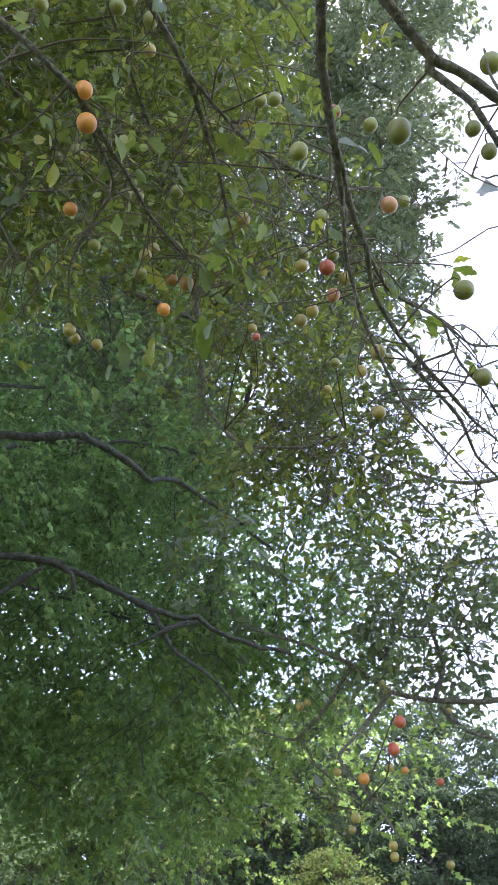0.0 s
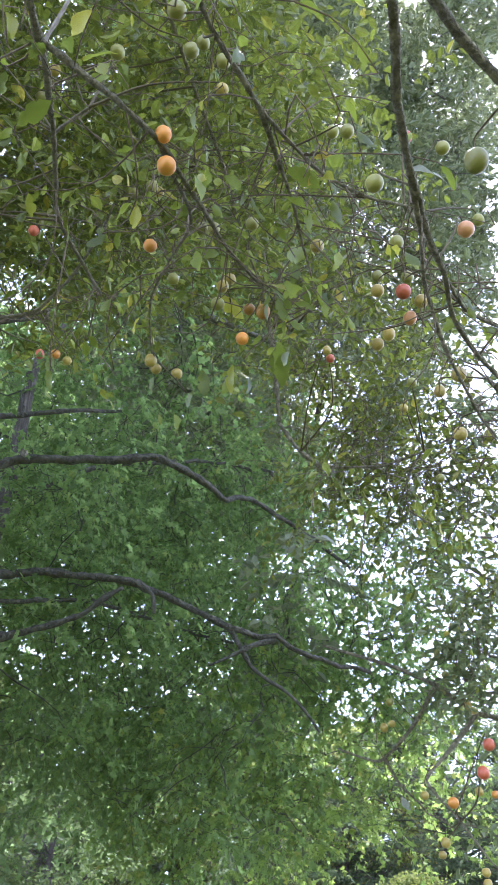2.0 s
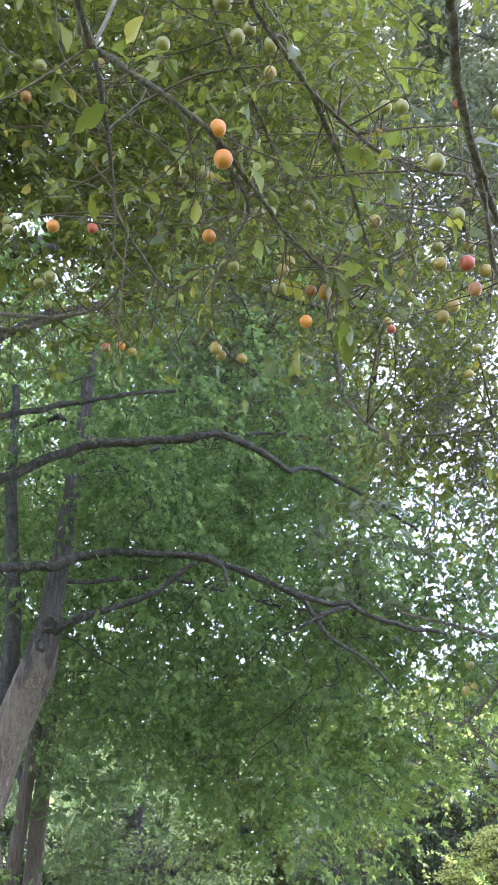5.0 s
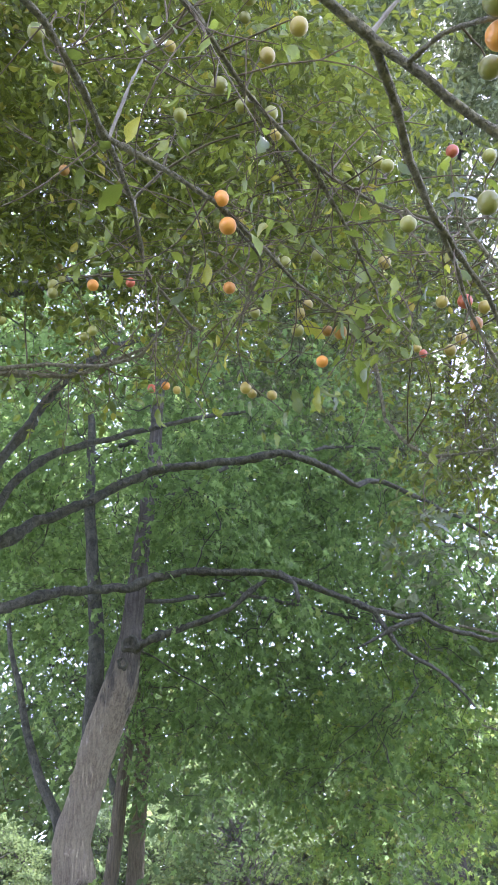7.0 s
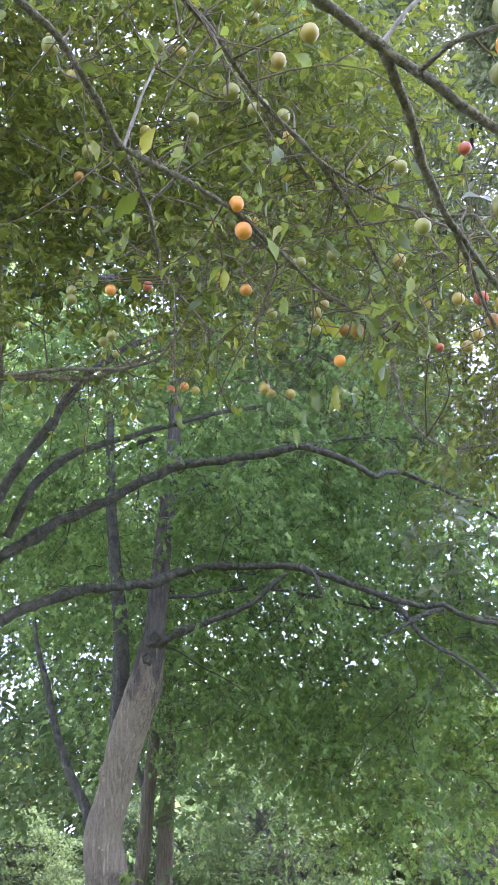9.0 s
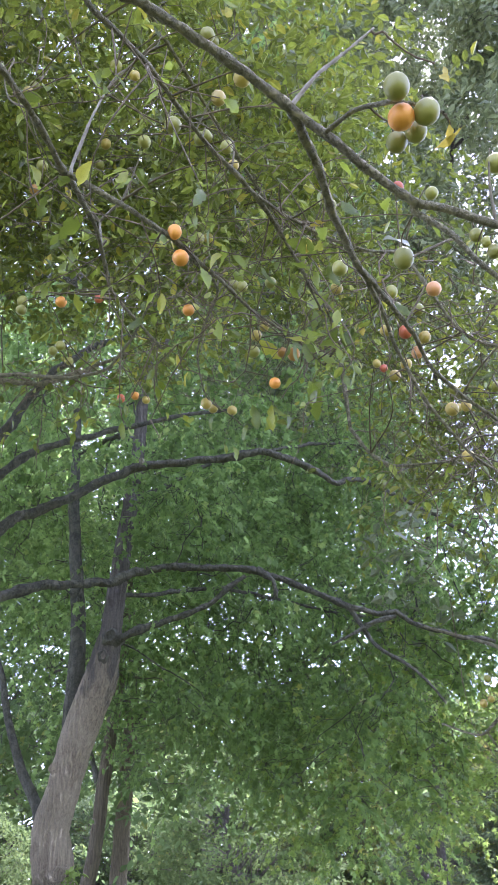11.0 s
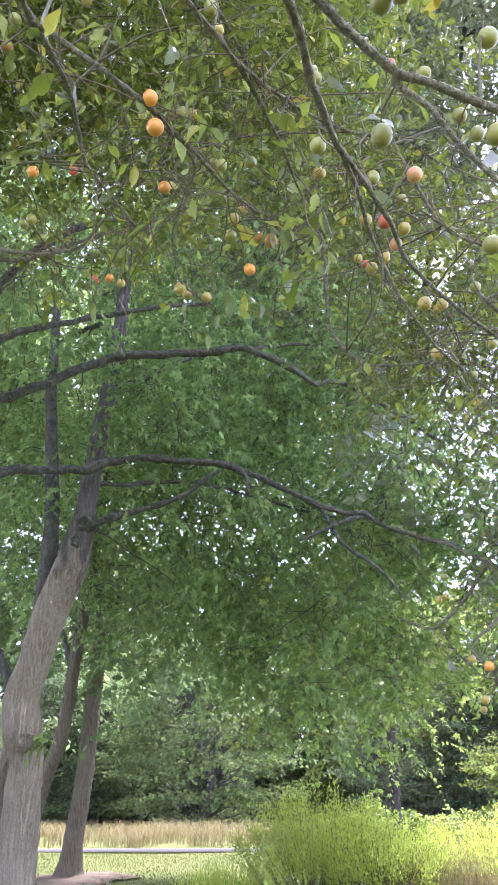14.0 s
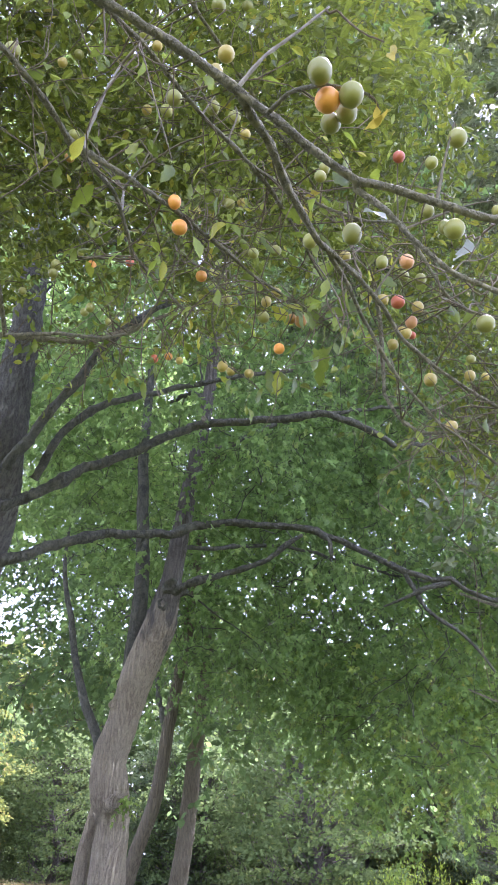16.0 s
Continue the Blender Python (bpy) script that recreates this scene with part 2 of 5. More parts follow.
M_GRASS = leaf_material("lawn_grass", (0.045, 0.06, 0.015), (0.08, 0.098, 0.026), (0.12, 0.115, 0.04), 0.8, 0.35, 0.08, gloss=0.08)
M_GROUND = ground_material("grassy_ground", (0.05, 0.062, 0.017), (0.07, 0.084, 0.024), (0.09, 0.094, 0.034), 40, 0.5)
M_PATH = ground_material("gravel_path", (0.045, 0.045, 0.043), (0.075, 0.073, 0.07), (0.06, 0.058, 0.056), 90, 0.7, 0.2)
M_SOIL = ground_material("bare_soil", (0.06, 0.045, 0.03), (0.13, 0.1, 0.07), (0.17, 0.14, 0.09), 40, 1.2, 0.5)
M_CONCRETE = ground_material("concrete", (0.34, 0.34, 0.34), (0.5, 0.5, 0.49), (0.45, 0.45, 0.44), 60, 2.0, 0.2)
M_PLUM = {
    "g": plum_material("green_plum", (0.205, 0.22, 0.04), (0.26, 0.23, 0.045), (0.3, 0.31, 0.115), 0.22),
    "y": plum_material("yellow_plum", (0.31, 0.275, 0.045), (0.34, 0.2, 0.04), (0.36, 0.31, 0.13), 0.28),
    "a": plum_material("amber_plum", (0.36, 0.17, 0.018), (0.25, 0.15, 0.02), (0.38, 0.24, 0.08), 0.25),
    "o": plum_material("orange_plum", (0.66, 0.3, 0.03), (0.64, 0.21, 0.028), (0.62, 0.4, 0.14), 0.3),
    "p": plum_material("peach_plum", (0.46, 0.25, 0.085), (0.5, 0.19, 0.07), (0.5, 0.33, 0.16), 0.3),
    "r": plum_material("red_plum", (0.4, 0.065, 0.03), (0.42, 0.15, 0.045), (0.45, 0.22, 0.12), 0.25),
}
M_TWIG = bark_material("plum_twig", (0.045, 0.035, 0.021), (0.135, 0.1, 0.06), (0.26, 0.21, 0.14), 90, (1, 1, 0.7), 0.5, 0.35, 0.003)
M_STEM = bark_material("plum_stem", (0.04, 0.032, 0.016), (0.1, 0.08, 0.038), (0.18, 0.16, 0.08), 80, (1, 1, 1), 0.2, 0.2, 0.002)


# ---- mesh tools ----
def mesh_of(name, verts, faces, mat, smooth=True):
    """A mesh from an array of places and arrays of faces with 3 or 4 corners."""
    me = bpy.data.meshes.new(name)
    v = np.asarray(verts, dtype=np.float32)
    groups = [np.asarray(f, dtype=np.int32) for f in (faces if isinstance(faces, tuple) else (faces,)) if len(f)]
    me.vertices.add(len(v))
    me.vertices.foreach_set("co", v.ravel())
    loops = np.concatenate([g.ravel() for g in groups])
    sizes = np.concatenate([np.full(len(g), g.shape[1], np.int32) for g in groups])
    me.loops.add(len(loops))
    me.loops.foreach_set("vertex_index", loops)
    me.polygons.add(len(sizes))
    me.polygons.foreach_set("loop_start", np.concatenate([[0], np.cumsum(sizes)[:-1]]).astype(np.int32))
    me.polygons.foreach_set("loop_total", sizes)
    me.polygons.foreach_set("use_smooth", np.full(len(sizes), smooth))
    me.update(calc_edges=True)
    me.validate()
    me.materials.append(mat)
    return me


def piece(name, me, parent, label="", kind=""):
    ob = new(name, me)
    ob.parent = parent
    if parent.type == "EMPTY":
        ob.matrix_parent_inverse = Matrix.Translation(-parent.location)
    return tagged(ob, label=label, kind=kind)


def thing(name, place, label, category, group="", kind=""):
    ob = new(name)
    ob.empty_display_size = 0.2
    ob.location = place
    return tagged(ob, label=label, category=category, group=group, kind=kind)


def smooth_line(pts, step, pull=1.0):
    """A Catmull-Rom line through the points, about one point every step metres, and where along it (0 to 1) each lies."""
    p = np.asarray(pts, float)
    q = np.vstack([2 * p[0] - p[1], p, 2 * p[-1] - p[-2]])
    res = []
    for i in range(1, len(q) - 2):
        n = max(2, int(np.linalg.norm(q[i + 1] - q[i]) / step) + 1)
        t = np.linspace(0, 1, n, endpoint=False)[:, None]
        a, b, c, d = q[i - 1], q[i], q[i + 1], q[i + 2]
        m0, m1 = (c - a) * 0.5 * pull, (d - b) * 0.5 * pull
        res.append(b + m0 * t + (3 * (c - b) - 2 * m0 - m1) * t**2 + (2 * (b - c) + m0 + m1) * t**3)
    res.append(p[-1:])
    line = np.vstack(res)
    s = np.concatenate([[0], np.cumsum(np.linalg.norm(np.diff(line, axis=0), axis=1))])
    return line, s / s[-1], s[-1]


def tube(line, radii, sides, rough=0.0, gen=None):
    """A tapered tube round a line, as places and four-cornered faces."""
    line = np.asarray(line, float)
    n = len(line)
    tang = np.gradient(line, axis=0)
    tang /= np.linalg.norm(tang, axis=1)[:, None] + 1e-9
    ref = np.array([0.31, 0.17, 0.93]) if abs(tang[0][2]) < 0.8 else np.array([0.93, 0.3, 0.1])
    u = np.cross(tang, ref)
    u /= np.linalg.norm(u, axis=1)[:, None] + 1e-9
    w = np.cross(tang, u)
    ang = np.linspace(0, 2 * np.pi, sides, endpoint=False)
    rr = np.asarray(radii, float)[:, None] * np.ones(sides)
    if rough and gen is not None:
        rr = rr * (1 + rough * gen.standard_normal((n, sides)))
    v = line[:, None, :] + rr[..., None] * (np.cos(ang)[None, :, None] * u[:, None, :] + np.sin(ang)[None, :, None] * w[:, None, :])
    i = np.arange(n - 1)[:, None] * sides
    j = np.arange(sides)[None, :]
    k = (j + 1) % sides
    f = np.stack([i + j, i + k, i + sides + k, i + sides + j], -1).reshape(-1, 4)
    cap = np.arange(1, sides - 1)
    base = (n - 1) * sides
    f2 = np.stack([np.full(sides - 2, base), base + cap, base + cap + 1], -1)
    return v.reshape(-1, 3), f, f2


def join(tubes):
    vs, fs, ts, o = [], [], [], 0
    for v, f, t in tubes:
        vs.append(v)
        fs.append(f + o)
        ts.append(t + o)
        o += len(v)
    return np.vstack(vs), (np.vstack(fs), np.vstack(ts))


def bough_mesh(name, pts, r0, r1, mat, step=0.03, sides=8, rough=0.06, gnarl=0.0, knots=0, power=1.0, flare=0.0, furrow=0.0, tip=0.0, profile=None):
    g = np.random.default_rng(abs(int(pts[0][0] * 977 + pts[-1][1] * 331 + r0 * 9001)) + 3)
    line, s, length = smooth_line(pts, step, 0.55)
    if gnarl:
        k = max(3, len(line) // 4)
        jit = g.standard_normal((k, 3)) * gnarl
        jit[0] = 0
        x = np.linspace(0, k - 1, len(line))
        line = line + np.stack([np.interp(x, np.arange(k), jit[:, a]) for a in range(3)], 1)
    r = r0 + (r1 - r0) * s**power
    if flare:
        r = r * (1 + flare * np.exp(-s * length / 0.22))
    if profile:
        r = np.interp(line[:, 2], [p[0] for p in profile], [p[1] for p in profile])
    r = r * (1 - tip * np.clip((s - 0.86) / 0.14, 0, 1))
    for _ in range(knots):
        c = g.uniform(0.03, 0.97)
        r = r * (1 + g.uniform(0.12, 0.34) * np.exp(-((s - c) * length / (r0 * 1.3)) ** 2))
    v, f, cap = tube(line, r, sides, 0.0 if furrow else rough, g)
    if furrow:
        # upright bark ridges that wander, break and run together
        a = np.linspace(0, 2 * np.pi, sides, endpoint=False)[None, :]
        h = (s * length)[:, None]
        w = 0.35 * np.sin(h * 5 + 1) + 0.25 * np.sin(h * 13 + 2 * a)
        ridge = np.abs(np.sin(7 * a + 2.2 * w + 1.5 * np.sin(h * 3.1))) + 0.6 * np.abs(np.sin(11 * a - 1.7 * w + h * 2.0)) - 0.9
        swell = 0.5 * np.sin(2 * a + h * 1.7) + 0.4 * np.sin(3 * a - h * 2.9)
        k = 1 + furrow * (ridge + 0.25 * swell + 0.35 * g.standard_normal((len(line), sides)))
        v = (line[:, None, :] + (v.reshape(len(line), sides, 3) - line[:, None, :]) * k[..., None]).reshape(-1, 3)
    return mesh_of(name, *join([(v, f, cap)]), mat), line


# leaf shapes lie in x (across) and y (along, from the stalk), one unit long
LEAF_OVAL = (np.array([(0, 0, 0), (0.16, 0.2, 0.07), (0.27, 0.52, 0.09), (0.18, 0.82, 0.04), (0, 1.04, -0.1), (-0.19, 0.8, 0.05), (-0.26, 0.5, 0.09), (-0.15, 0.2, 0.06), (0, 0.5, 0)], float),
             np.array([(0, 1, 8), (1, 2, 8), (2, 3, 8), (3, 4, 8), (4, 5, 8), (5, 6, 8), (6, 7, 8), (7, 0, 8)]))
LEAF_SLIM = (np.array([(0, 0, 0), (0.17, 0.4, 0.05), (0.12, 0.75, 0.03), (0, 1, -0.06), (-0.12, 0.75, 0.03), (-0.17, 0.4, 0.05)], float),
             np.array([(0, 1, 5), (1, 2, 4), (1, 4, 5), (2, 3, 4)]))
LEAF_BROAD = (LEAF_SLIM[0] * (1.6, 1, 1), LEAF_SLIM[1])
LEAF_KITE = (np.array([(0, 0, 0), (0.34, 0.45, 0.09), (0, 1, -0.05), (-0.34, 0.45, 0.09)], float), np.array([(0, 1, 2), (0, 2, 3)]))
LEAF_MAPLE = (np.array([(0, 0, 0), (0.36, 0.04, 0.02), (0.23, 0.3, 0.05), (0.48, 0.6, -0.06), (0.17, 0.62, 0.05), (0, 1.08, -0.14), (-0.17, 0.62, 0.05), (-0.48, 0.6, -0.06), (-0.23, 0.3, 0.05), (-0.36, 0.04, 0.02)], float),
              np.array([(0, 1, 2), (2, 3, 4), (4, 5, 6), (6, 7, 8), (8, 9, 0), (0, 2, 8), (2, 4, 8), (4, 6, 8)]))
LEAF_LANCE = (np.array([(0, 0, 0), (0.25, 0.58, 0.09), (0, 1, -0.05), (-0.25, 0.58, 0.09)], float), np.array([(0, 1, 2), (0, 2, 3)]))


def leaf_frames(places, along, g, droop=0.5, tilt=0.7):
    """Three axes for each leaf: across, along (drooping), and its face, turned mostly upwards."""
    n = len(places)
    a = along + 0.5 * g.standard_normal((n, 3))
    a[:, 2] -= droop
    a /= np.linalg.norm(a, axis=1)[:, None]
    up = np.array([0, 0, 1.0]) + tilt * g.standard_normal((n, 3))
    x = np.cross(a, up)
    x /= np.linalg.norm(x, axis=1)[:, None] + 1e-9
    z = np.cross(x, a)
    return x, a, z


def leaves_mesh(name, places, along, size, shape, mat, g, droop=0.5, tilt=0.7, spread=0.3, smooth=False):
    v, f = shape
    x, y, z = leaf_frames(places, along, g, droop, tilt)
    s = size * (1 + spread * g.uniform(-1, 1, len(places)))
    wide = g.uniform(0.8, 1.15, len(places))
    curl = g.uniform(0.2, 2.2, len(places))
    co = (x[:, None, :] * (v[None, :, 0, None] * wide[:, None, None]) + y[:, None, :] * v[None, :, 1, None] + z[:, None, :] * (v[None, :, 2, None] * curl[:, None, None])) * s[:, None, None] + places[:, None, :]
    faces = f[None] + (np.arange(len(places)) * len(v))[:, None, None]
    return mesh_of(name, co.reshape(-1, 3), faces.reshape(-1, f.shape[1]), mat, smooth)


def sprays(starts, heads, length, per, g, sag=0.35, twig_r=0.002, twig_every=1, sides=3):
    """Leafy shoots: the places and directions of their leaves, and the shoots' own tubes."""
    n = len(starts)
    d = heads + 0.35 * g.standard_normal((n, 3))
    d /= np.linalg.norm(d, axis=1)[:, None]
    L = length * g.uniform(0.55, 1.3, n)
    t = np.linspace(0.12, 1, per)
    pos = starts[:, None, :] + d[:, None, :] * (L[:, None] * t[None, :])[..., None]
    pos[..., 2] -= sag * (L[:, None] * t[None, :] ** 2)
    side = np.cross(d, [0, 0, 1.0])
    side /= np.linalg.norm(side, axis=1)[:, None] + 1e-9
    flip = np.where(np.arange(per) % 2, 1.0, -1.0)
    al = d[:, None, :] * 0.6 + side[:, None, :] * flip[None, :, None]
    tubes = []
    for i in range(0, n, twig_every):
        q = np.linspace(0, 1, 4)
        ln = starts[i] + d[i] * (L[i] * q)[:, None]
        ln[:, 2] -= sag * L[i] * q**2
        tubes.append(tube(ln, np.linspace(twig_r, twig_r * 0.5, 4), sides))
    return pos.reshape(-1, 3), al.reshape(-1, 3), tubes


def reach_line(frm, to, g, bend=0.12, n=10):
    """A crooked line from one place to another."""
    frm, to = np.asarray(frm, float), np.asarray(to, float)
    d = np.linalg.norm(to - frm)
    q = np.linspace(0, 1, n)
    ln = frm + (to - frm) * q[:, None]
    off = g.standard_normal(3) * bend * d
    ln = ln + np.sin(np.pi * q)[:, None] * off
    ln[1:-1] += g.standard_normal((n - 2, 3)) * 0.03 * min(d, 1.2)
    return ln


def reach(frm, to, g, r0, r1, sides=4, bend=0.12, n=10):
    """A crooked, tapering branch."""
    return tube(reach_line(frm, to, g, bend, n), np.linspace(r0, r1, n), sides)


def nearest(points, place):
    d = ((points - place) ** 2).sum(1)
    i = int(d.argmin())
    return points[i], math.sqrt(d[i])

# ---- the trees' lines and fruit ----
PLUM_BOUGHS = []
PLUM_BOUGHS.append(('main', 0.0105, 0.0052, [(-0.35, -1.25, 1.70), (-0.20, -0.75, 2.15), (-0.05, 0.07, 2.24), (0.01, 0.15, 2.23), (0.08, 0.22, 2.21), (0.16, 0.30, 2.18), (0.23, 0.36, 2.13), (0.30, 0.42, 2.09), (0.33, 0.43, 2.08), (0.40, 0.46, 2.06), (0.47, 0.49, 2.04), (0.60, 0.54, 2.03)]))
PLUM_BOUGHS.append(('main_side', 0.0045, 0.0025, [(0.30, 0.43, 2.08), (0.34, 0.44, 2.035), (0.37, 0.465, 1.995), (0.41, 0.49, 1.96), (0.464, 0.53, 1.945), (0.55, 0.59, 1.93)]))
PLUM_BOUGHS.append(('main_stub', 0.003, 0.0014, [(0.16, 0.30, 2.18), (0.20, 0.29, 2.22), (0.24, 0.30, 2.27), (0.29, 0.31, 2.33)]))
PLUM_BOUGHS.append(('fork', 0.0066, 0.002, [(0.16, 0.30, 2.18), (0.17, 0.34, 2.17), (0.18, 0.39, 2.17), (0.19, 0.46, 2.15), (0.22, 0.56, 2.12), (0.26, 0.66, 2.13), (0.29, 0.73, 2.11), (0.31, 0.79, 2.09), (0.35, 0.85, 2.07), (0.41, 0.91, 2.04), (0.50, 1.00, 2.01), (0.61, 1.10, 1.98)]))
PLUM_BOUGHS.append(('fork_side', 0.004, 0.0016, [(0.22, 0.57, 2.13), (0.24, 0.64, 2.11), (0.26, 0.73, 2.08), (0.30, 0.82, 2.02), (0.36, 0.91, 1.97), (0.41, 0.97, 1.95), (0.52, 1.05, 1.87)]))
PLUM_BOUGHS.append(('spur', 0.0035, 0.0018, [(0.20, 0.32, 2.14), (0.24, 0.29, 2.13), (0.28, 0.27, 2.10), (0.31, 0.28, 2.10), (0.34, 0.29, 2.09)]))
PLUM_BOUGHS.append(('second', 0.0085, 0.003, [(-0.45, -0.80, 2.10), (-0.17, 0.20, 2.54), (-0.14, 0.30, 2.56), (-0.09, 0.41, 2.57), (-0.04, 0.56, 2.56), (0.04, 0.69, 2.51), (0.09, 0.75, 2.50), (0.15, 0.82, 2.50), (0.25, 0.86, 2.46), (0.32, 0.88, 2.46)]))
PLUM_BOUGHS.append(('second_drop', 0.005, 0.002, [(0.04, 0.69, 2.51), (0.07, 0.78, 2.50), (0.10, 0.87, 2.46), (0.13, 0.99, 2.42)]))
PLUM_BOUGHS.append(('left', 0.0088, 0.0042, [(-0.60, -0.60, 2.10), (-0.34, 0.26, 2.50), (-0.32, 0.43, 2.55), (-0.32, 0.58, 2.56), (-0.35, 0.74, 2.65), (-0.37, 0.84, 2.70), (-0.40, 1.00, 2.68), (-0.40, 1.08, 2.68), (-0.35, 1.26, 2.66)]))
PLUM_BOUGHS.append(('left_fork', 0.006, 0.002, [(-0.32, 0.58, 2.56), (-0.22, 0.64, 2.50), (-0.14, 0.70, 2.45), (-0.08, 0.84, 2.46), (-0.02, 0.97, 2.45), (0.05, 1.08, 2.45), (0.10, 1.21, 2.46)]))
PLUM_BOUGHS.append(('left_dead', 0.0042, 0.002, [(-0.34, 0.64, 2.65), (-0.31, 0.62, 2.71), (-0.28, 0.60, 2.77), (-0.26, 0.60, 2.83)]))
PLUM_BOUGHS.append(('left_stub', 0.0038, 0.0025, [(-0.39, 0.90, 2.79), (-0.35, 0.86, 2.77), (-0.30, 0.82, 2.75)]))
PLUM_BOUGHS.append(('low_left', 0.0022, 0.0075, [(-0.28, 1.03, 2.71), (-0.33, 1.12, 2.71), (-0.42, 1.22, 2.68), (-0.51, 1.28, 2.64), (-0.65, 1.33, 2.67), (-0.83, 1.37, 2.75), (-1.10, 1.41, 2.83)]))
PLUM_BOUGHS.append(('mid_twig', 0.004, 0.0015, [(-0.14, 0.70, 2.45), (-0.10, 0.93, 2.51), (-0.20, 1.11, 2.51), (-0.22, 1.25, 2.46), (-0.16, 1.37, 2.44)]))
PLUM_BOUGHS.append(('far_left', 0.013, 0.005, [(-1.31, 1.46, 2.91), (-1.07, 1.53, 2.90), (-0.90, 1.59, 2.89), (-0.75, 1.59, 2.91), (-0.59, 1.62, 2.98)]))
PLUM_BOUGHS.append(('bare_upper', 0.004, 0.0018, [(0.39, 0.96, 2.32), (0.43, 1.02, 2.31), (0.53, 1.07, 2.29), (0.62, 1.12, 2.25), (0.69, 1.15, 2.27), (0.81, 1.21, 2.27)]))
PLUM_BOUGHS.append(('bare_drop', 0.003, 0.0015, [(0.55, 1.08, 2.28), (0.58, 1.12, 2.20), (0.62, 1.14, 2.15), (0.68, 1.21, 2.10)]))
PLUM_BOUGHS.append(('bare_cross', 0.003, 0.0015, [(0.50, 1.16, 2.23), (0.56, 1.15, 2.21), (0.59, 1.13, 2.18), (0.61, 1.10, 2.18), (0.65, 1.09, 2.19)]))
PLUM_BOUGHS.append(('bare_low', 0.0045, 0.002, [(0.49, 1.16, 2.25), (0.57, 1.21, 2.18), (0.61, 1.25, 2.15), (0.65, 1.31, 2.10), (0.70, 1.35, 2.07), (0.81, 1.43, 2.03)]))
PLUM_BOUGHS.append(('arch', 0.007, 0.003, [(0.11, 2.06, 2.81), (0.17, 2.03, 2.67), (0.24, 2.05, 2.62), (0.42, 1.99, 2.57), (0.54, 1.90, 2.56)]))
NEIGHBOUR_BOUGHS = []
NEIGHBOUR_BOUGHS.append(('lower', 0.021, 0.006, [(2.28, 3.14, 2.07), (1.55, 3.00, 2.00), (1.20, 2.84, 1.95), (0.93, 2.83, 1.96), (0.77, 2.77, 1.98), (0.64, 2.77, 2.09), (0.49, 2.87, 2.21), (0.27, 3.06, 2.36)]))
NEIGHBOUR_BOUGHS.append(('lower_drop', 0.008, 0.002, [(0.77, 2.77, 1.98), (0.63, 2.72, 1.85), (0.52, 2.66, 1.75), (0.59, 2.61, 1.64), (0.65, 2.56, 1.50), (0.73, 2.55, 1.41)]))
NEIGHBOUR_BOUGHS.append(('lower_left', 0.009, 0.003, [(0.64, 2.77, 2.09), (0.54, 2.82, 1.96), (0.41, 2.87, 1.86), (0.27, 2.97, 1.93)]))
NEIGHBOUR_BOUGHS.append(('lower_rise', 0.011, 0.004, [(0.95, 2.82, 1.96), (1.03, 2.87, 2.09), (1.03, 2.92, 2.27), (1.03, 2.97, 2.46)]))
NEIGHBOUR_BOUGHS.append(('lower_end', 0.009, 0.003, [(0.96, 2.82, 1.93), (1.01, 2.72, 1.82), (1.10, 2.70, 1.78), (1.22, 2.66, 1.69)]))
NEIGHBOUR_BOUGHS.append(('upper', 0.02, 0.005, [(2.51, 2.78, 3.10), (1.90, 2.76, 2.98), (1.40, 2.75, 2.85), (1.15, 2.74, 2.85), (0.92, 2.76, 2.96), (0.76, 2.85, 3.09)]))
NEIGHBOUR_BOUGHS.append(('top', 0.02, 0.005, [(2.39, 3.10, 2.70), (1.73, 3.03, 2.67), (1.38, 3.01, 2.59), (1.11, 3.01, 2.56), (0.88, 3.02, 2.71)]))
MAPLE_LIMBS = []
MAPLE_LIMBS.append(('upper', 0.036, 0.014, [(-2.53, 3.24, 3.12), (-2.38, 3.42, 3.27), (-2.09, 3.60, 3.55), (-1.75, 3.79, 3.78), (-1.47, 3.92, 3.98), (-1.11, 4.03, 4.04), (-0.58, 4.24, 4.14), (-0.39, 4.50, 4.17), (-0.19, 4.87, 4.18), (0.04, 5.16, 4.31), (0.45, 5.57, 4.21), (0.88, 6.06, 4.08)]))
MAPLE_LIMBS.append(('rising', 0.028, 0.011, [(-2.30, 3.36, 3.37), (-2.15, 3.35, 3.67), (-2.02, 3.43, 3.88), (-1.85, 3.56, 4.03), (-1.52, 3.83, 4.26), (-1.24, 3.98, 4.40), (-0.87, 4.32, 4.63)]))
MAPLE_LIMBS.append(('high', 0.034, 0.014, [(-2.41, 3.20, 3.38), (-2.17, 3.17, 3.70), (-1.96, 3.20, 4.05), (-1.75, 3.22, 4.36), (-1.54, 3.37, 4.65), (-1.13, 3.69, 4.98)]))
MAPLE_LIMBS.append(('lower', 0.036, 0.013, [(-2.6, 3.38, 2.82), (-2.5, 3.54, 2.92), (-2.31, 3.73, 3.07), (-2.07, 4.03, 3.25), (-1.79, 4.35, 3.36), (-1.65, 4.47, 3.47), (-1.36, 4.57, 3.51), (-0.88, 4.73, 3.49), (-0.65, 4.82, 3.42), (-0.4, 4.82, 3.27), (-0.17, 4.8, 3.12), (0.13, 4.86, 3.05), (0.41, 4.99, 2.95), (0.77, 5.19, 2.89)]))
MAPLE_LIMBS.append(('lower_stub', 0.018, 0.009, [(-0.8, 4.75, 3.48), (-0.7, 4.73, 3.36), (-0.66, 4.73, 3.23)]))
MAPLE_LIMBS.append(('lower_side', 0.017, 0.006, [(0.13, 4.86, 3.05), (-0.06, 4.79, 2.98), (-0.3, 4.73, 2.86)]))
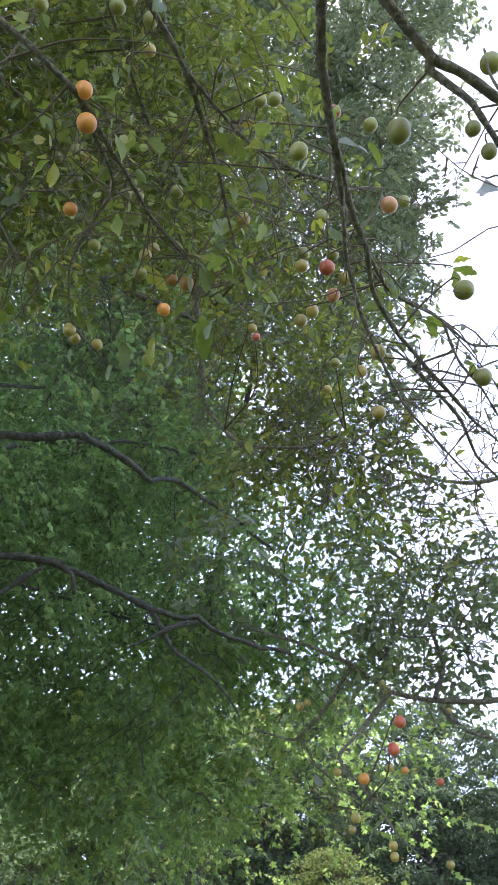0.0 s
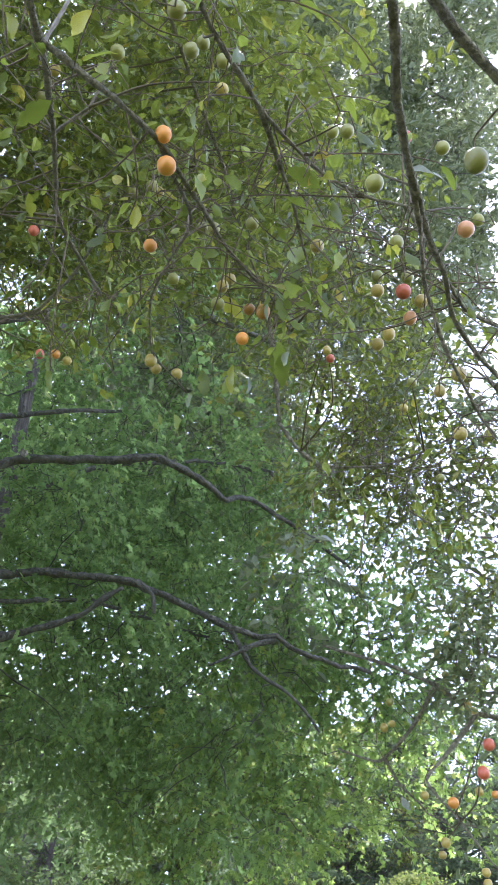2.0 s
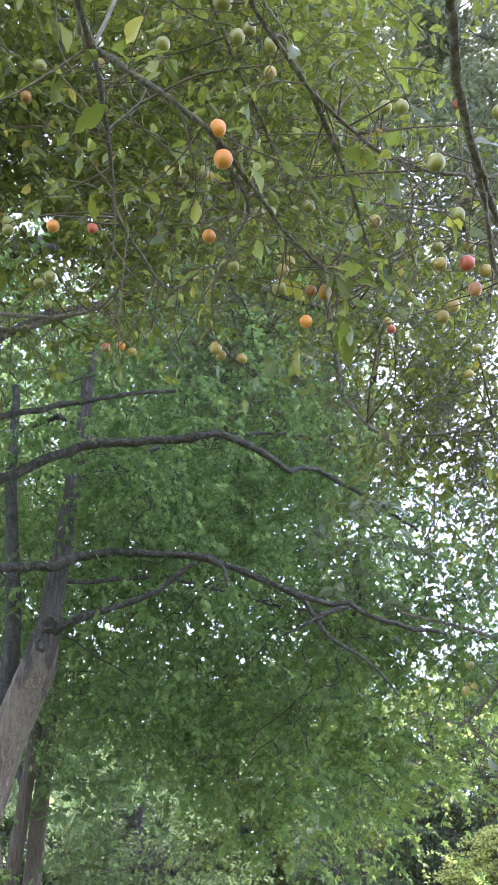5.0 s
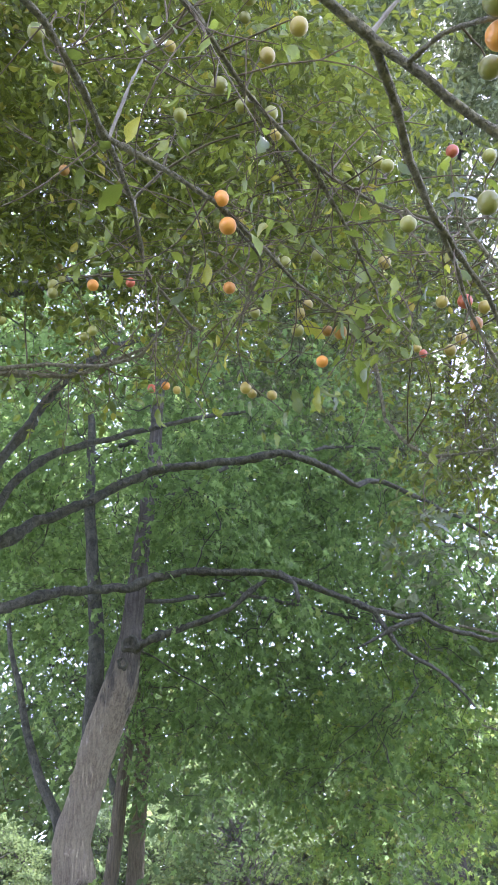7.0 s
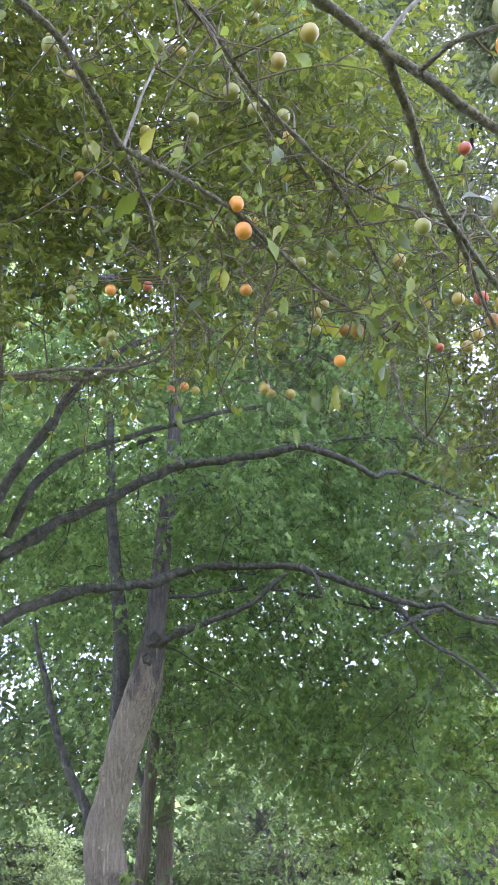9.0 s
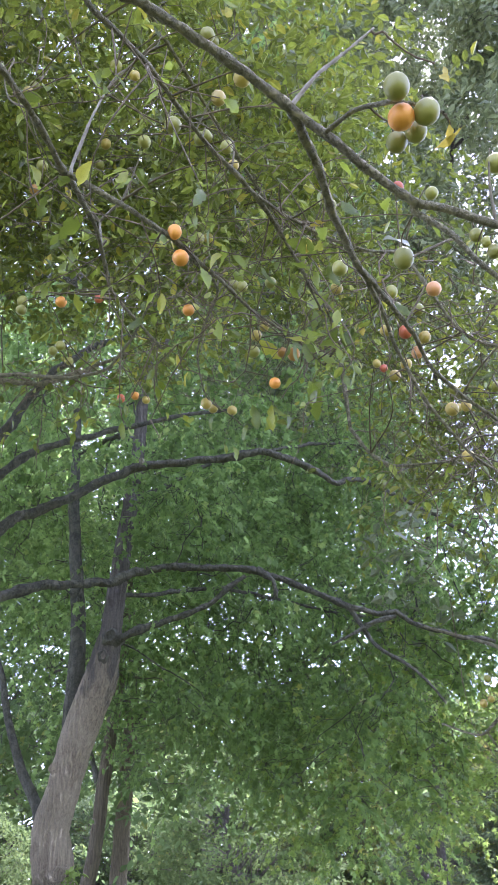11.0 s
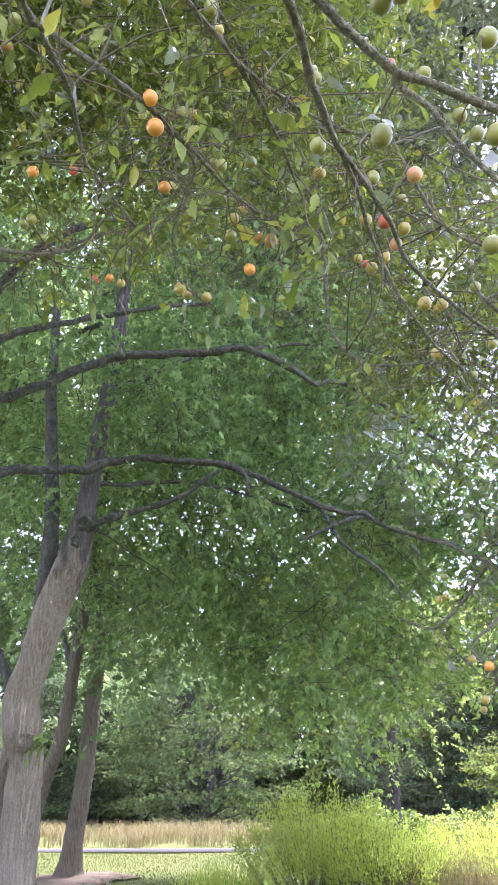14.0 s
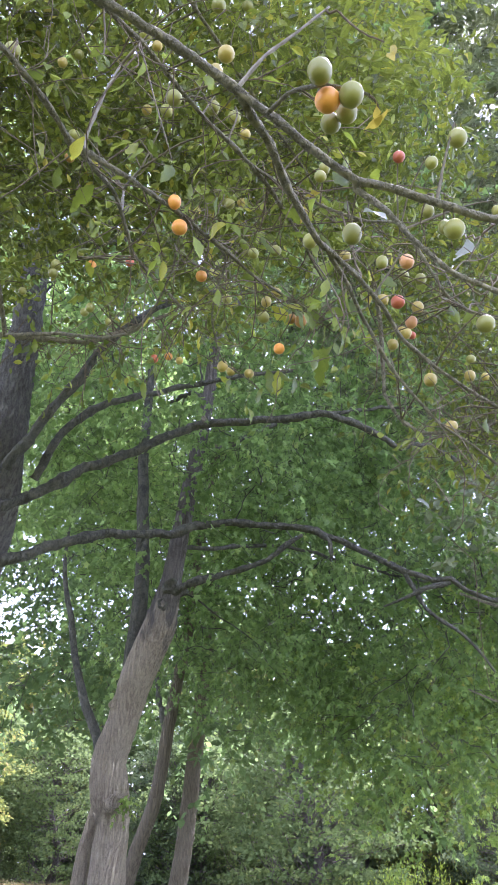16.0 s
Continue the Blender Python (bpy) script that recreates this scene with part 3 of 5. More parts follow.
MAPLE_LIMBS.append(('lower_drop', 0.017, 0.006, [(-0.17, 4.8, 3.12), (-0.03, 4.81, 2.85), (0.2, 4.79, 2.65), (0.36, 4.85, 2.44)]))
TRUNK_B = [(-2.86, 3.55, 2.36), (-2.74, 3.53, 2.89), (-2.60, 3.38, 3.29), (-2.50, 3.23, 3.65), (-2.49, 3.20, 4.12), (-2.46, 3.14, 4.56), (-2.48, 3.08, 5.24)]
TRUNK_A = [(-2.31, 5.06, 1.05), (-2.27, 4.97, 1.51), (-2.30, 4.93, 1.67), (-2.32, 4.89, 1.89), (-2.22, 4.84, 2.16), (-2.13, 4.79, 2.46), (-1.96, 4.73, 2.80), (-1.87, 4.67, 3.15), (-1.84, 4.67, 3.50), (-1.81, 4.73, 4.04), (-1.77, 4.82, 4.74), (-1.73, 4.82, 5.47)]
TRUNK_A_STEM = [(-2.40, 4.92, 1.88), (-2.47, 4.95, 2.06), (-2.65, 4.95, 2.38), (-2.75, 4.95, 2.64), (-2.85, 4.95, 2.97), (-2.96, 4.95, 3.26)]
TRUNK_A_REAR = [(-2.55, 5.1, 1.02), (-2.53, 5.1, 1.25), (-2.47, 5.06, 1.5), (-2.38, 4.97, 1.75)]
TRUNK_A_LIMB = [(-1.84, 4.65, 3.02), (-1.66, 4.59, 3.08), (-1.36, 4.68, 3.17), (-1.13, 4.71, 3.26), (-0.88, 4.71, 3.44)]
TRUNK_A_BACK = [(-2.21, 4.86, 2.38), (-2.20, 4.82, 2.64), (-2.19, 4.82, 2.90), (-2.20, 4.84, 3.17), (-2.26, 4.85, 3.65), (-2.30, 4.85, 4.03), (-2.34, 4.85, 4.40)]
TRUNK_D = [(-3.62, 8.0, 0.85), (-3.45, 7.9, 1.4), (-3.28, 7.87, 1.9), (-3.20, 7.95, 3.00), (-3.18, 8.11, 3.69)]
PLUMS_TOP = [
    ('g', -0.019, 0.582, 2.921, 0.0170), ('g', -0.080, 0.902, 3.469, 0.0170), ('g', -0.311, 0.754, 3.202, 0.0170), ('g', -0.649, 0.907, 3.482, 0.0170), ('y', 0.008, 0.547, 2.627, 0.0150),
    ('g', -0.092, 0.572, 2.615, 0.0172), ('g', -0.245, 0.810, 2.937, 0.0170), ('y', -0.495, 1.110, 3.418, 0.0170), ('g', -0.577, 1.243, 3.512, 0.0170), ('g', -0.053, 0.685, 2.720, 0.0135),
    ('g', -0.017, 0.720, 2.716, 0.0148), ('y', -0.022, 0.806, 2.765, 0.0135), ('y', -0.231, 0.694, 3.031, 0.0135), ('g', 0.289, 0.249, 2.095, 0.0161),
    ('o', 0.291, 0.283, 2.084, 0.0166), ('g', 0.321, 0.283, 2.083, 0.0163), ('g', 0.309, 0.316, 2.096, 0.0140), ('g', 0.285, 0.329, 2.100, 0.0141), ('r', 0.329, 0.822, 2.592, 0.0135),
]
PLUMS_CENTRE = [
    ('g', 0.177, 0.770, 2.545, 0.0125), ('g', 0.185, 0.700, 2.440, 0.0125), ('g', 0.445, 0.516, 2.243, 0.0154), ('o', -0.128, 0.699, 2.458, 0.0150),
    ('o', -0.126, 0.732, 2.417, 0.0173), ('g', -0.311, 1.412, 3.249, 0.0170), ('g', -0.226, 1.237, 3.040, 0.0170), ('y', -0.222, 1.333, 3.140, 0.0170), ('o', -0.575, 1.085, 2.732, 0.0155),
    ('r', -0.512, 1.184, 2.820, 0.0135), ('o', -0.193, 1.011, 2.540, 0.0148), ('g', -0.153, 1.094, 2.525, 0.0135), ('g', -0.057, 1.010, 2.582, 0.0135), ('g', -0.083, 1.038, 2.619, 0.0135),
    ('g', 0.022, 0.943, 2.509, 0.0135), ('y', -0.046, 1.095, 2.494, 0.0135), ('g', -0.059, 1.117, 2.464, 0.0155), ('o', -0.011, 1.104, 2.348, 0.0138), ('g', -0.602, 1.158, 2.643, 0.0139),
]
PLUMS_MIDDLE = [
    ('g', -0.642, 1.192, 2.661, 0.0135), ('y', -1.108, 1.822, 3.706, 0.0170), ('r', -0.574, 1.532, 2.720, 0.0135),
    ('o', -0.540, 1.566, 2.747, 0.0141), ('y', -0.515, 1.601, 2.750, 0.0135), ('y', -0.225, 1.278, 2.453, 0.0152), ('y', -0.220, 1.330, 2.471, 0.0135), ('y', -0.171, 1.347, 2.466, 0.0140),
    ('g', -0.735, 1.471, 2.861, 0.0135), ('y', -0.029, 1.122, 2.543, 0.0135), ('g', 0.186, 0.618, 2.190, 0.0135), ('g', 0.279, 0.501, 2.069, 0.0153), ('y', 0.164, 1.054, 2.558, 0.0155),
    ('p', 0.338, 0.713, 2.192, 0.0135), ('g', 0.276, 0.864, 2.341, 0.0135), ('r', 0.294, 0.950, 2.303, 0.0152), ('y', 0.332, 0.976, 2.301, 0.0135), ('p', 0.314, 1.010, 2.291, 0.0135),
]
PLUMS_OUTER = [
    ('g', 0.458, 0.795, 2.092, 0.0166), ('y', 0.262, 1.092, 2.301, 0.0135), ('y', 0.292, 1.103, 2.336, 0.0135), ('y', 0.257, 0.990, 2.349, 0.0135), ('y', 0.348, 0.930, 2.082, 0.0135),
    ('y', 0.421, 1.265, 2.304, 0.0135), ('g', 0.512, 1.322, 2.383, 0.0135), ('g', 0.429, 1.489, 2.509, 0.0135), ('a', 0.038, 1.120, 2.436, 0.0159), ('a', 0.009, 1.135, 2.460, 0.0135),
    ('g', 0.389, 0.524, 2.109, 0.0105), ('g', 0.411, 0.542, 2.088, 0.0105), ('g', 0.424, 0.488, 2.028, 0.0150), ('g', 0.339, 1.044, 2.437, 0.0135), ('g', 0.296, 1.111, 2.514, 0.0135),
    ('y', 0.374, 1.070, 2.055, 0.0135), ('g', -0.397, 0.425, 2.689, 0.0170), ('y', -0.542, 0.730, 3.145, 0.0135), ('g', -0.533, 0.833, 2.970, 0.0156), ('a', -0.604, 0.924, 3.009, 0.0147),
]
PLUMS_REST = [
    ('g', -0.675, 1.058, 2.736, 0.0145), ('g', -0.660, 1.035, 2.680, 0.0145), ('g', -0.986, 1.311, 2.919, 0.0135), ('g', -0.827, 1.367, 3.105, 0.0135), ('y', 0.075, 0.440, 2.498, 0.0156),
    ('g', 0.522, 0.940, 2.031, 0.0160), ('g', 0.528, 1.326, 2.220, 0.0143), ('g', 0.558, 1.858, 2.434, 0.0136), ('y', 0.466, 1.756, 2.623, 0.0136), ('y', 0.237, 1.591, 2.724, 0.0135),
    ('r', 0.258, 1.682, 2.770, 0.0135), ('g', 0.395, 0.825, 2.556, 0.0142), ('g', 0.525, 1.046, 2.604, 0.0135), ('g', -0.079, 0.733, 2.785, 0.0164),
]
PLUMS_NEIGHBOUR = [
    ('r', 0.656, 2.311, 1.777, 0.0185), ('r', 0.628, 2.333, 1.705, 0.0185), ('o', 0.554, 2.464, 1.649, 0.0173), ('y', 0.531, 2.768, 1.722, 0.0150), ('y', 0.545, 2.632, 1.561, 0.0153),
    ('y', 0.540, 2.687, 1.533, 0.0135), ('y', 0.637, 2.568, 1.468, 0.0140), ('y', 0.636, 2.571, 1.438, 0.0140), ('y', 0.822, 2.625, 1.406, 0.0135), ('g', 0.469, 2.812, 2.052, 0.0156),
    ('y', 0.438, 2.838, 1.968, 0.0156), ('y', 0.468, 2.831, 1.979, 0.0135), ('y', 0.739, 2.764, 2.011, 0.0156), ('y', 0.757, 2.765, 1.990, 0.0135), ('y', 0.991, 2.819, 1.910, 0.0138),
    ('r', 0.895, 2.788, 1.668, 0.0135), ('y', 0.683, 2.633, 1.702, 0.0135), ('o', 0.757, 2.718, 1.703, 0.0135), ('r', 1.324, 2.595, 1.776, 0.0156), ('g', 0.702, 2.842, 2.148, 0.0149),
]
TUFTS = [(-0.01, 1.16, 2.34), (0.06, 1.15, 2.37), (-0.15, 1.38, 2.43), (0.08, 1.06, 2.48), (0.19, 1.11, 2.51), (-0.06, 0.80, 2.57), (0.16, 0.75, 2.45), (-0.31, 0.67, 2.59), (0.11, 1.13, 2.48), (0.05, 1.19, 2.45)]
YELLOW_TUFTS = [(0.35, 0.32, 2.09), (0.36, 0.34, 2.26), (0.19, 1.12, 2.50), (0.12, 0.79, 2.48)]
PALE_TUFTS = [(0.44, 0.62, 2.14), (0.26, 0.70, 2.32), (0.44, 2.68, 1.72), (0.20, 2.04, 2.36)]


def crown(tree, skeleton, centres, g, clump, count, length, per, size, shape, mat, bark, droop=0.5, sag=0.35, r0=0.012, twig_r=0.002, twig_every=1, leaf_name="foliage", out=None, tilt=0.7, roam=1.15):
    """Branches from a tree's limbs to the given places, each with a clump of leafy shoots."""
    tubes, P, A = [], [], []
    if skeleton[:, 2].max() > 5:
        skeleton = skeleton[skeleton[:, 2] > 2.2]
    # the nearest places first, so that later branches fork from earlier ones
    order = np.argsort([((skeleton - c) ** 2).sum(1).min() for c in centres])
    for c in np.asarray(centres)[order]:
        far = np.sqrt(((skeleton - c) ** 2).sum(1))
        near = np.flatnonzero(far < far.min() * roam + 0.05)
        root = skeleton[int(g.choice(near))]
        d = np.linalg.norm(c - root)
        ln = reach_line(root, c, g, 0.1, 9)
        tubes.append(tube(ln, np.linspace(min(r0, 0.003 + 0.006 * d), twig_r * 1.3, 9), 4))
        skeleton = np.vstack([skeleton, ln[3:]])
        st = c + g.standard_normal((count, 3)) * clump
        head = (c - root) / (d + 0.3) + 0.6 * g.standard_normal((count, 3))
        head[:, 2] *= 0.6
        p, a, tw = sprays(st, head, length, per, g, sag, twig_r, twig_every)
        for k in range(0, count, 4):
            tubes.append(reach(c, st[k], g, twig_r * 1.5, twig_r, 3, 0.1, 4))
        tubes += tw
        P.append(p)
        A.append(a)
    P, A = np.vstack(P), np.vstack(A)
    piece("branchwork", mesh_of("branchwork", *join(tubes), bark), tree, "fine bare twigs and side branches", "stuff")
    piece(leaf_name, leaves_mesh(leaf_name, P, A, size, shape, mat, g, droop, tilt), tree, out or "", "stuff")
    return P


# ---- ground ----
def ground_sheet():
    n = 120
    xs = np.sign(np.linspace(-1, 1, n)) * np.abs(np.linspace(-1, 1, n)) ** 3 * 900
    X, Y = np.meshgrid(xs, xs + 12, indexing="ij")
    near = np.exp(-((X / 40) ** 2 + ((Y - 12) / 40) ** 2))
    Z = -0.02 + near * 0.03 * (np.sin(X * 0.9 + 1.3) * np.cos(Y * 0.7) + 0.5 * np.sin(X * 2.3 + Y * 1.9)) - near * 0.03
    i = np.arange(n - 1)[:, None] * n + np.arange(n - 1)[None, :]
    f = np.stack([i, i + n, i + n + 1, i + 1], -1).reshape(-1, 4)
    ob = new("ground", mesh_of("ground", np.stack([X, Y, Z], -1).reshape(-1, 3), f, M_GROUND))
    tagged(ob, "wide grassy ground with worn yellowish patches", "ground", kind="structure")


ground_sheet()


def blades(name, xr, yr, count, height, width, mat, label, seed, lean=0.25, clumps=0):
    """Upright grass blades, each a bent strip."""
    g = np.random.default_rng(seed)
    if clumps:
        c = np.stack([g.uniform(*xr, clumps), g.uniform(*yr, clumps)], 1)
        base = c[g.integers(0, clumps, count)] + g.standard_normal((count, 2)) * 0.12
    else:
        base = np.stack([g.uniform(*xr, count), g.uniform(*yr, count)], 1)
    h = height * g.uniform(0.5, 1.25, count)
    az = g.uniform(0, 2 * np.pi, count)
    dx, dy = np.cos(az), np.sin(az)
    bend = lean * h * g.uniform(0.2, 1.6, count)
    v = np.zeros((count, 5, 3))
    for k, (t, w) in enumerate(((0, 1), (0, -1), (0.55, 0.8), (0.55, -0.8), (1, 0))):
        v[:, k, 0] = base[:, 0] - dy * w * width / 2 + dx * bend * t * t
        v[:, k, 1] = base[:, 1] + dx * w * width / 2 + dy * bend * t * t
        v[:, k, 2] = h * t - 0.02
    o = (np.arange(count) * 5)[:, None]
    q = np.array([0, 1, 3, 2])[None] + o
    t = np.array([2, 3, 4])[None] + o
    ob = new(name, mesh_of(name, v.reshape(-1, 3), (q, t), mat, False))
    return tagged(ob, label, "grass", kind="stuff")


def path_strip():
    xs = np.linspace(-70, 60, 131)
    g = np.random.default_rng(4)
    e1 = 22.9 + 0.25 * np.sin(xs * 0.11) + 0.06 * g.standard_normal(131)
    e2 = e1 + 0.75 + 0.06 * g.standard_normal(131)
    v = np.concatenate([np.stack([xs, e1, np.full(131, -0.03)], 1), np.stack([xs, e1 + 0.05, np.full(131, 0.03)], 1), np.stack([xs, e2 - 0.05, np.full(131, 0.03)], 1), np.stack([xs, e2, np.full(131, -0.03)], 1)])
    i = np.arange(130)
    f = np.concatenate([np.stack([i + 131 * k, i + 131 * k + 1, i + 131 * (k + 1) + 1, i + 131 * (k + 1)], 1) for k in range(3)])
    ob = new("path", mesh_of("path", v, f, M_PATH))
    tagged(ob, "pale grey gravel path across the lawn", "path", kind="structure")


path_strip()


# ---- the plum tree overhead ----
plum = thing("plum_tree", (-0.4, -1.45, 0), "plum tree with ripening orange, red and green fruit on grey twigs", "tree")
me, line = bough_mesh("trunk", [(-0.4, -1.45, -0.05), (-0.42, -1.4, 0.6), (-0.38, -1.3, 1.2), (-0.35, -1.25, 1.7), (-0.5, -1.2, 2.3), (-0.55, -0.9, 3.0)], 0.11, 0.05, M_PLUM_BARK, 0.08, 14, 0.05, 0.01, 4, 1.0, 0.4)
piece("trunk", me, plum, "rough grey-brown trunk")
bough_objects, bough_lines = [], []
for bname, r0, r1, pts in PLUM_BOUGHS:
    dead = bname.endswith(("stub", "dead"))
    if bname not in ("main", "second", "left", "far_left", "arch", "low_left"):
        root, gap = nearest(np.vstack(bough_lines), np.array(pts[0]))
        if gap > 0.012:
            pts = [tuple(root)] + pts
    me, line = bough_mesh("bough", pts, r0, r1, M_DEAD if dead else M_PLUM_BARK, 0.012, 10, 0.09, 0.0013, 14, 0.9)
    bough_objects.append(piece("bough", me, plum, "pale dead bough" if dead else ""))
    bough_lines.append(line)
joins = [((-0.38, -1.3, 1.3), (-0.45, -0.8, 2.1), 0.03, 0.015), ((-0.5, -1.2, 2.3), (-0.6, -0.6, 2.1), 0.03, 0.014), ((-0.55, -0.9, 3.0), (-1.31, 1.46, 2.91), 0.02, 0.013), ((-0.55, -0.9, 3.0), (0.1, 2.0, 3.3), 0.007, 0.004), ((0.1, 2.0, 3.3), (0.11, 2.06, 2.81), 0.01, 0.007), ((-0.83, 0.5, 3.0), (-1.10, 1.41, 2.83), 0.012, 0.008)]
g_plum = np.random.default_rng(21)
extra = []
for a, b, r0, r1 in joins:
    a, b = np.array(a), np.array(b)
    m = (a + b) / 2 + np.array([0, 0, 0.12])
    me, line = bough_mesh("bough", [tuple(a), tuple(a * 0.6 + m * 0.4), tuple(m), tuple(b)], r0, r1, M_PLUM_BARK, 0.04, 8, 0.06, 0.006, 4)
    piece("bough", me, plum)
    extra.append(line)
plum_skeleton = np.vstack(bough_lines + extra)
owner = np.concatenate([np.full(len(ln), i) for i, ln in enumerate(bough_lines)] + [np.full(len(ln), -1) for ln in extra])


def plum_fruit_mesh(kind, k):
    """A round fruit with a stalk hollow and a faint seam."""
    g = np.random.default_rng(90 + k)
    rings, sides = 12, 18
    th = np.linspace(0.02, np.pi - 0.02, rings)
    ph = np.linspace(0, 2 * np.pi, sides, endpoint=False)
    T, H = np.meshgrid(th, ph, indexing="ij")
    r = 1 - 0.16 * np.exp(-(T / 0.32) ** 2) - 0.05 * np.exp(-((np.pi - T) / 0.25) ** 2)
    r = r * (1 - 0.035 * np.exp(-((np.angle(np.exp(1j * H))) / 0.18) ** 2) * np.sin(T))
    long = (1.0, 1.1, 0.97)[k % 3]
    v = np.stack([r * np.sin(T) * np.cos(H), r * np.sin(T) * np.sin(H) * g.uniform(0.94, 1.0), r * np.cos(T) * long], -1).reshape(-1, 3)
    i = np.arange(rings - 1)[:, None] * sides
    j = np.arange(sides)[None, :]
    q = np.stack([i + j, i + sides + j, i + sides + (j + 1) % sides, i + (j + 1) % sides], -1).reshape(-1, 4)
    return mesh_of("plum", v, q, M_PLUM[kind])


FRUIT_MESH = {c: [plum_fruit_mesh(c, k) for k in range(3)] for c in "gyaopr"}
FRUIT_WORD = {"g": "green unripe plum with pale bloom", "y": "yellowing plum", "a": "amber plum with brown blush", "o": "ripe orange plum", "p": "peach-coloured ripening plum", "r": "ripe red plum"}
placed = []


def hang(fruits, skeleton, owners, boughs, tree, g):
    """Fruit on short crooked stalks from the nearest bough."""
    stalks = []
    for n, (c, x, y, z, r) in enumerate(fruits):
        p = np.array((x, y, z))
        placed.append((x, y, z, r))
        d2 = ((skeleton - (p + (0, 0, r))) ** 2).sum(1)
        k = int(d2.argmin())
        root = skeleton[k]
        par = boughs[owners[k]] if owners[k] >= 0 else boughs[0]
        ob = piece("plum", FRUIT_MESH[c][n % 3], par, FRUIT_WORD[c])
        top = p + np.array((0, 0, r * 0.9))
        dr = root - top
        tip = Vector((dr[0], dr[1], abs(dr[2]) + 0.06)).normalized()
        q = Vector((0, 0, 1)).rotation_difference((tip * 0.5 + Vector((0, 0, 1))).normalized())
        ob.matrix_basis = Matrix.LocRotScale(Vector(p), q @ Euler((0, 0, g.uniform(0, 6.28))).to_quaternion(), Vector((r, r, r)))
        top = p + np.array(q @ Vector((0, 0, r * 0.86)))
        up = np.array(q @ Vector((0, 0, 0.02)))
        far = np.linalg.norm(root - top)
        mid = (top + up + root) / 2 + g.standard_normal(3) * 0.06 * far
        ln, s, _ = smooth_line([tuple(root), tuple(mid), tuple(top + up), tuple(top)], 0.012)
        rad = np.where(s < 1 - 0.02 / max(far, 0.03), 0.0012 + min(0.0022, 0.008 * far) * (1 - s), 0.0011)
        stalks.append(tube(ln, rad, 5))
    piece("stalkwork", mesh_of("stalkwork", *join(stalks), M_STEM), tree, "thin brown fruit stalks", "stuff")


ALL_PLUMS = PLUMS_TOP + PLUMS_CENTRE + PLUMS_MIDDLE + PLUMS_OUTER + PLUMS_REST
hang(ALL_PLUMS, plum_skeleton, owner, bough_objects, plum, g_plum)

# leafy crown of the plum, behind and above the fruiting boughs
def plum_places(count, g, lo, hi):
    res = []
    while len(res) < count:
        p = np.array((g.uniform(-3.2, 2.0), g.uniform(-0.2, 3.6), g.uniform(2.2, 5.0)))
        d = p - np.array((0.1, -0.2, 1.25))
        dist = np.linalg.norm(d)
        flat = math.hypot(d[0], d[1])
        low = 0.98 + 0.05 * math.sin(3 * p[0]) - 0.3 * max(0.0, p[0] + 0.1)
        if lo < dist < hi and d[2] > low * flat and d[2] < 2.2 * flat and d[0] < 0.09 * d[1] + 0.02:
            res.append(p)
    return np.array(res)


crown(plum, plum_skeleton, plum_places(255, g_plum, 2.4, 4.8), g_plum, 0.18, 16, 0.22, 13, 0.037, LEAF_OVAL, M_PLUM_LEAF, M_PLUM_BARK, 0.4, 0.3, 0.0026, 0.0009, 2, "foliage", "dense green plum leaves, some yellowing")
top_places = np.stack([g_plum.uniform(-2.6, 0.0, 150), g_plum.uniform(0.4, 2.8, 150), g_plum.uniform(3.3, 5.6, 150)], 1)
crown(plum, plum_skeleton, top_places[top_places[:, 2] > 1.9 + 1.1 * top_places[:, 1]], g_plum, 0.19, 15, 0.24, 13, 0.037, LEAF_OVAL, M_PLUM_LEAF, M_PLUM_BARK, 0.4, 0.3, 0.0026, 0.001, 2, "foliage", "dense green plum leaves overhead")
side_places = np.stack([g_plum.uniform(0.15, 1.1, 52), g_plum.uniform(1.9, 3.1, 52), g_plum.uniform(2.45, 3.8, 52)], 1)
side_places = side_places[(side_places[:, 0] < 0.34 * side_places[:, 1]) & (side_places[:, 2] > 1.1 + 0.62 * side_places[:, 1])]
crown(plum, plum_skeleton, side_places, g_plum, 0.09, 12, 0.2, 5, 0.04, LEAF_OVAL, M_PLUM_LEAF, M_PLUM_BARK, 0.6, 0.3, 0.004, 0.0014, 1, "foliage", "small yellowing plum leaves on crowded twigs")

# crowded twigs with small ragged leaves at the outer side of the crown
ragged = np.stack([g_plum.uniform(0.1, 1.15, 120), g_plum.uniform(2.35, 3.0, 120), g_plum.uniform(2.3, 3.6, 120)], 1)
ragged = ragged[(ragged[:, 0] < 0.43 * ragged[:, 1] - 0.12 * (ragged[:, 2] - 2.3)) & (np.sin(7.1 * ragged[:, 0] + 5.3 * ragged[:, 2]) > -0.3) & ((ragged[:, 2] > 2.75) | (ragged[:, 0] > 0.65))]
crown(plum, plum_skeleton, ragged, g_plum, 0.09, 7, 0.2, 7, 0.03, LEAF_OVAL, M_PLUM_LEAF, M_TWIG, 0.6, 0.3, 0.003, 0.0011, 1, "foliage", "small ragged yellowing leaves on crossing twigs")
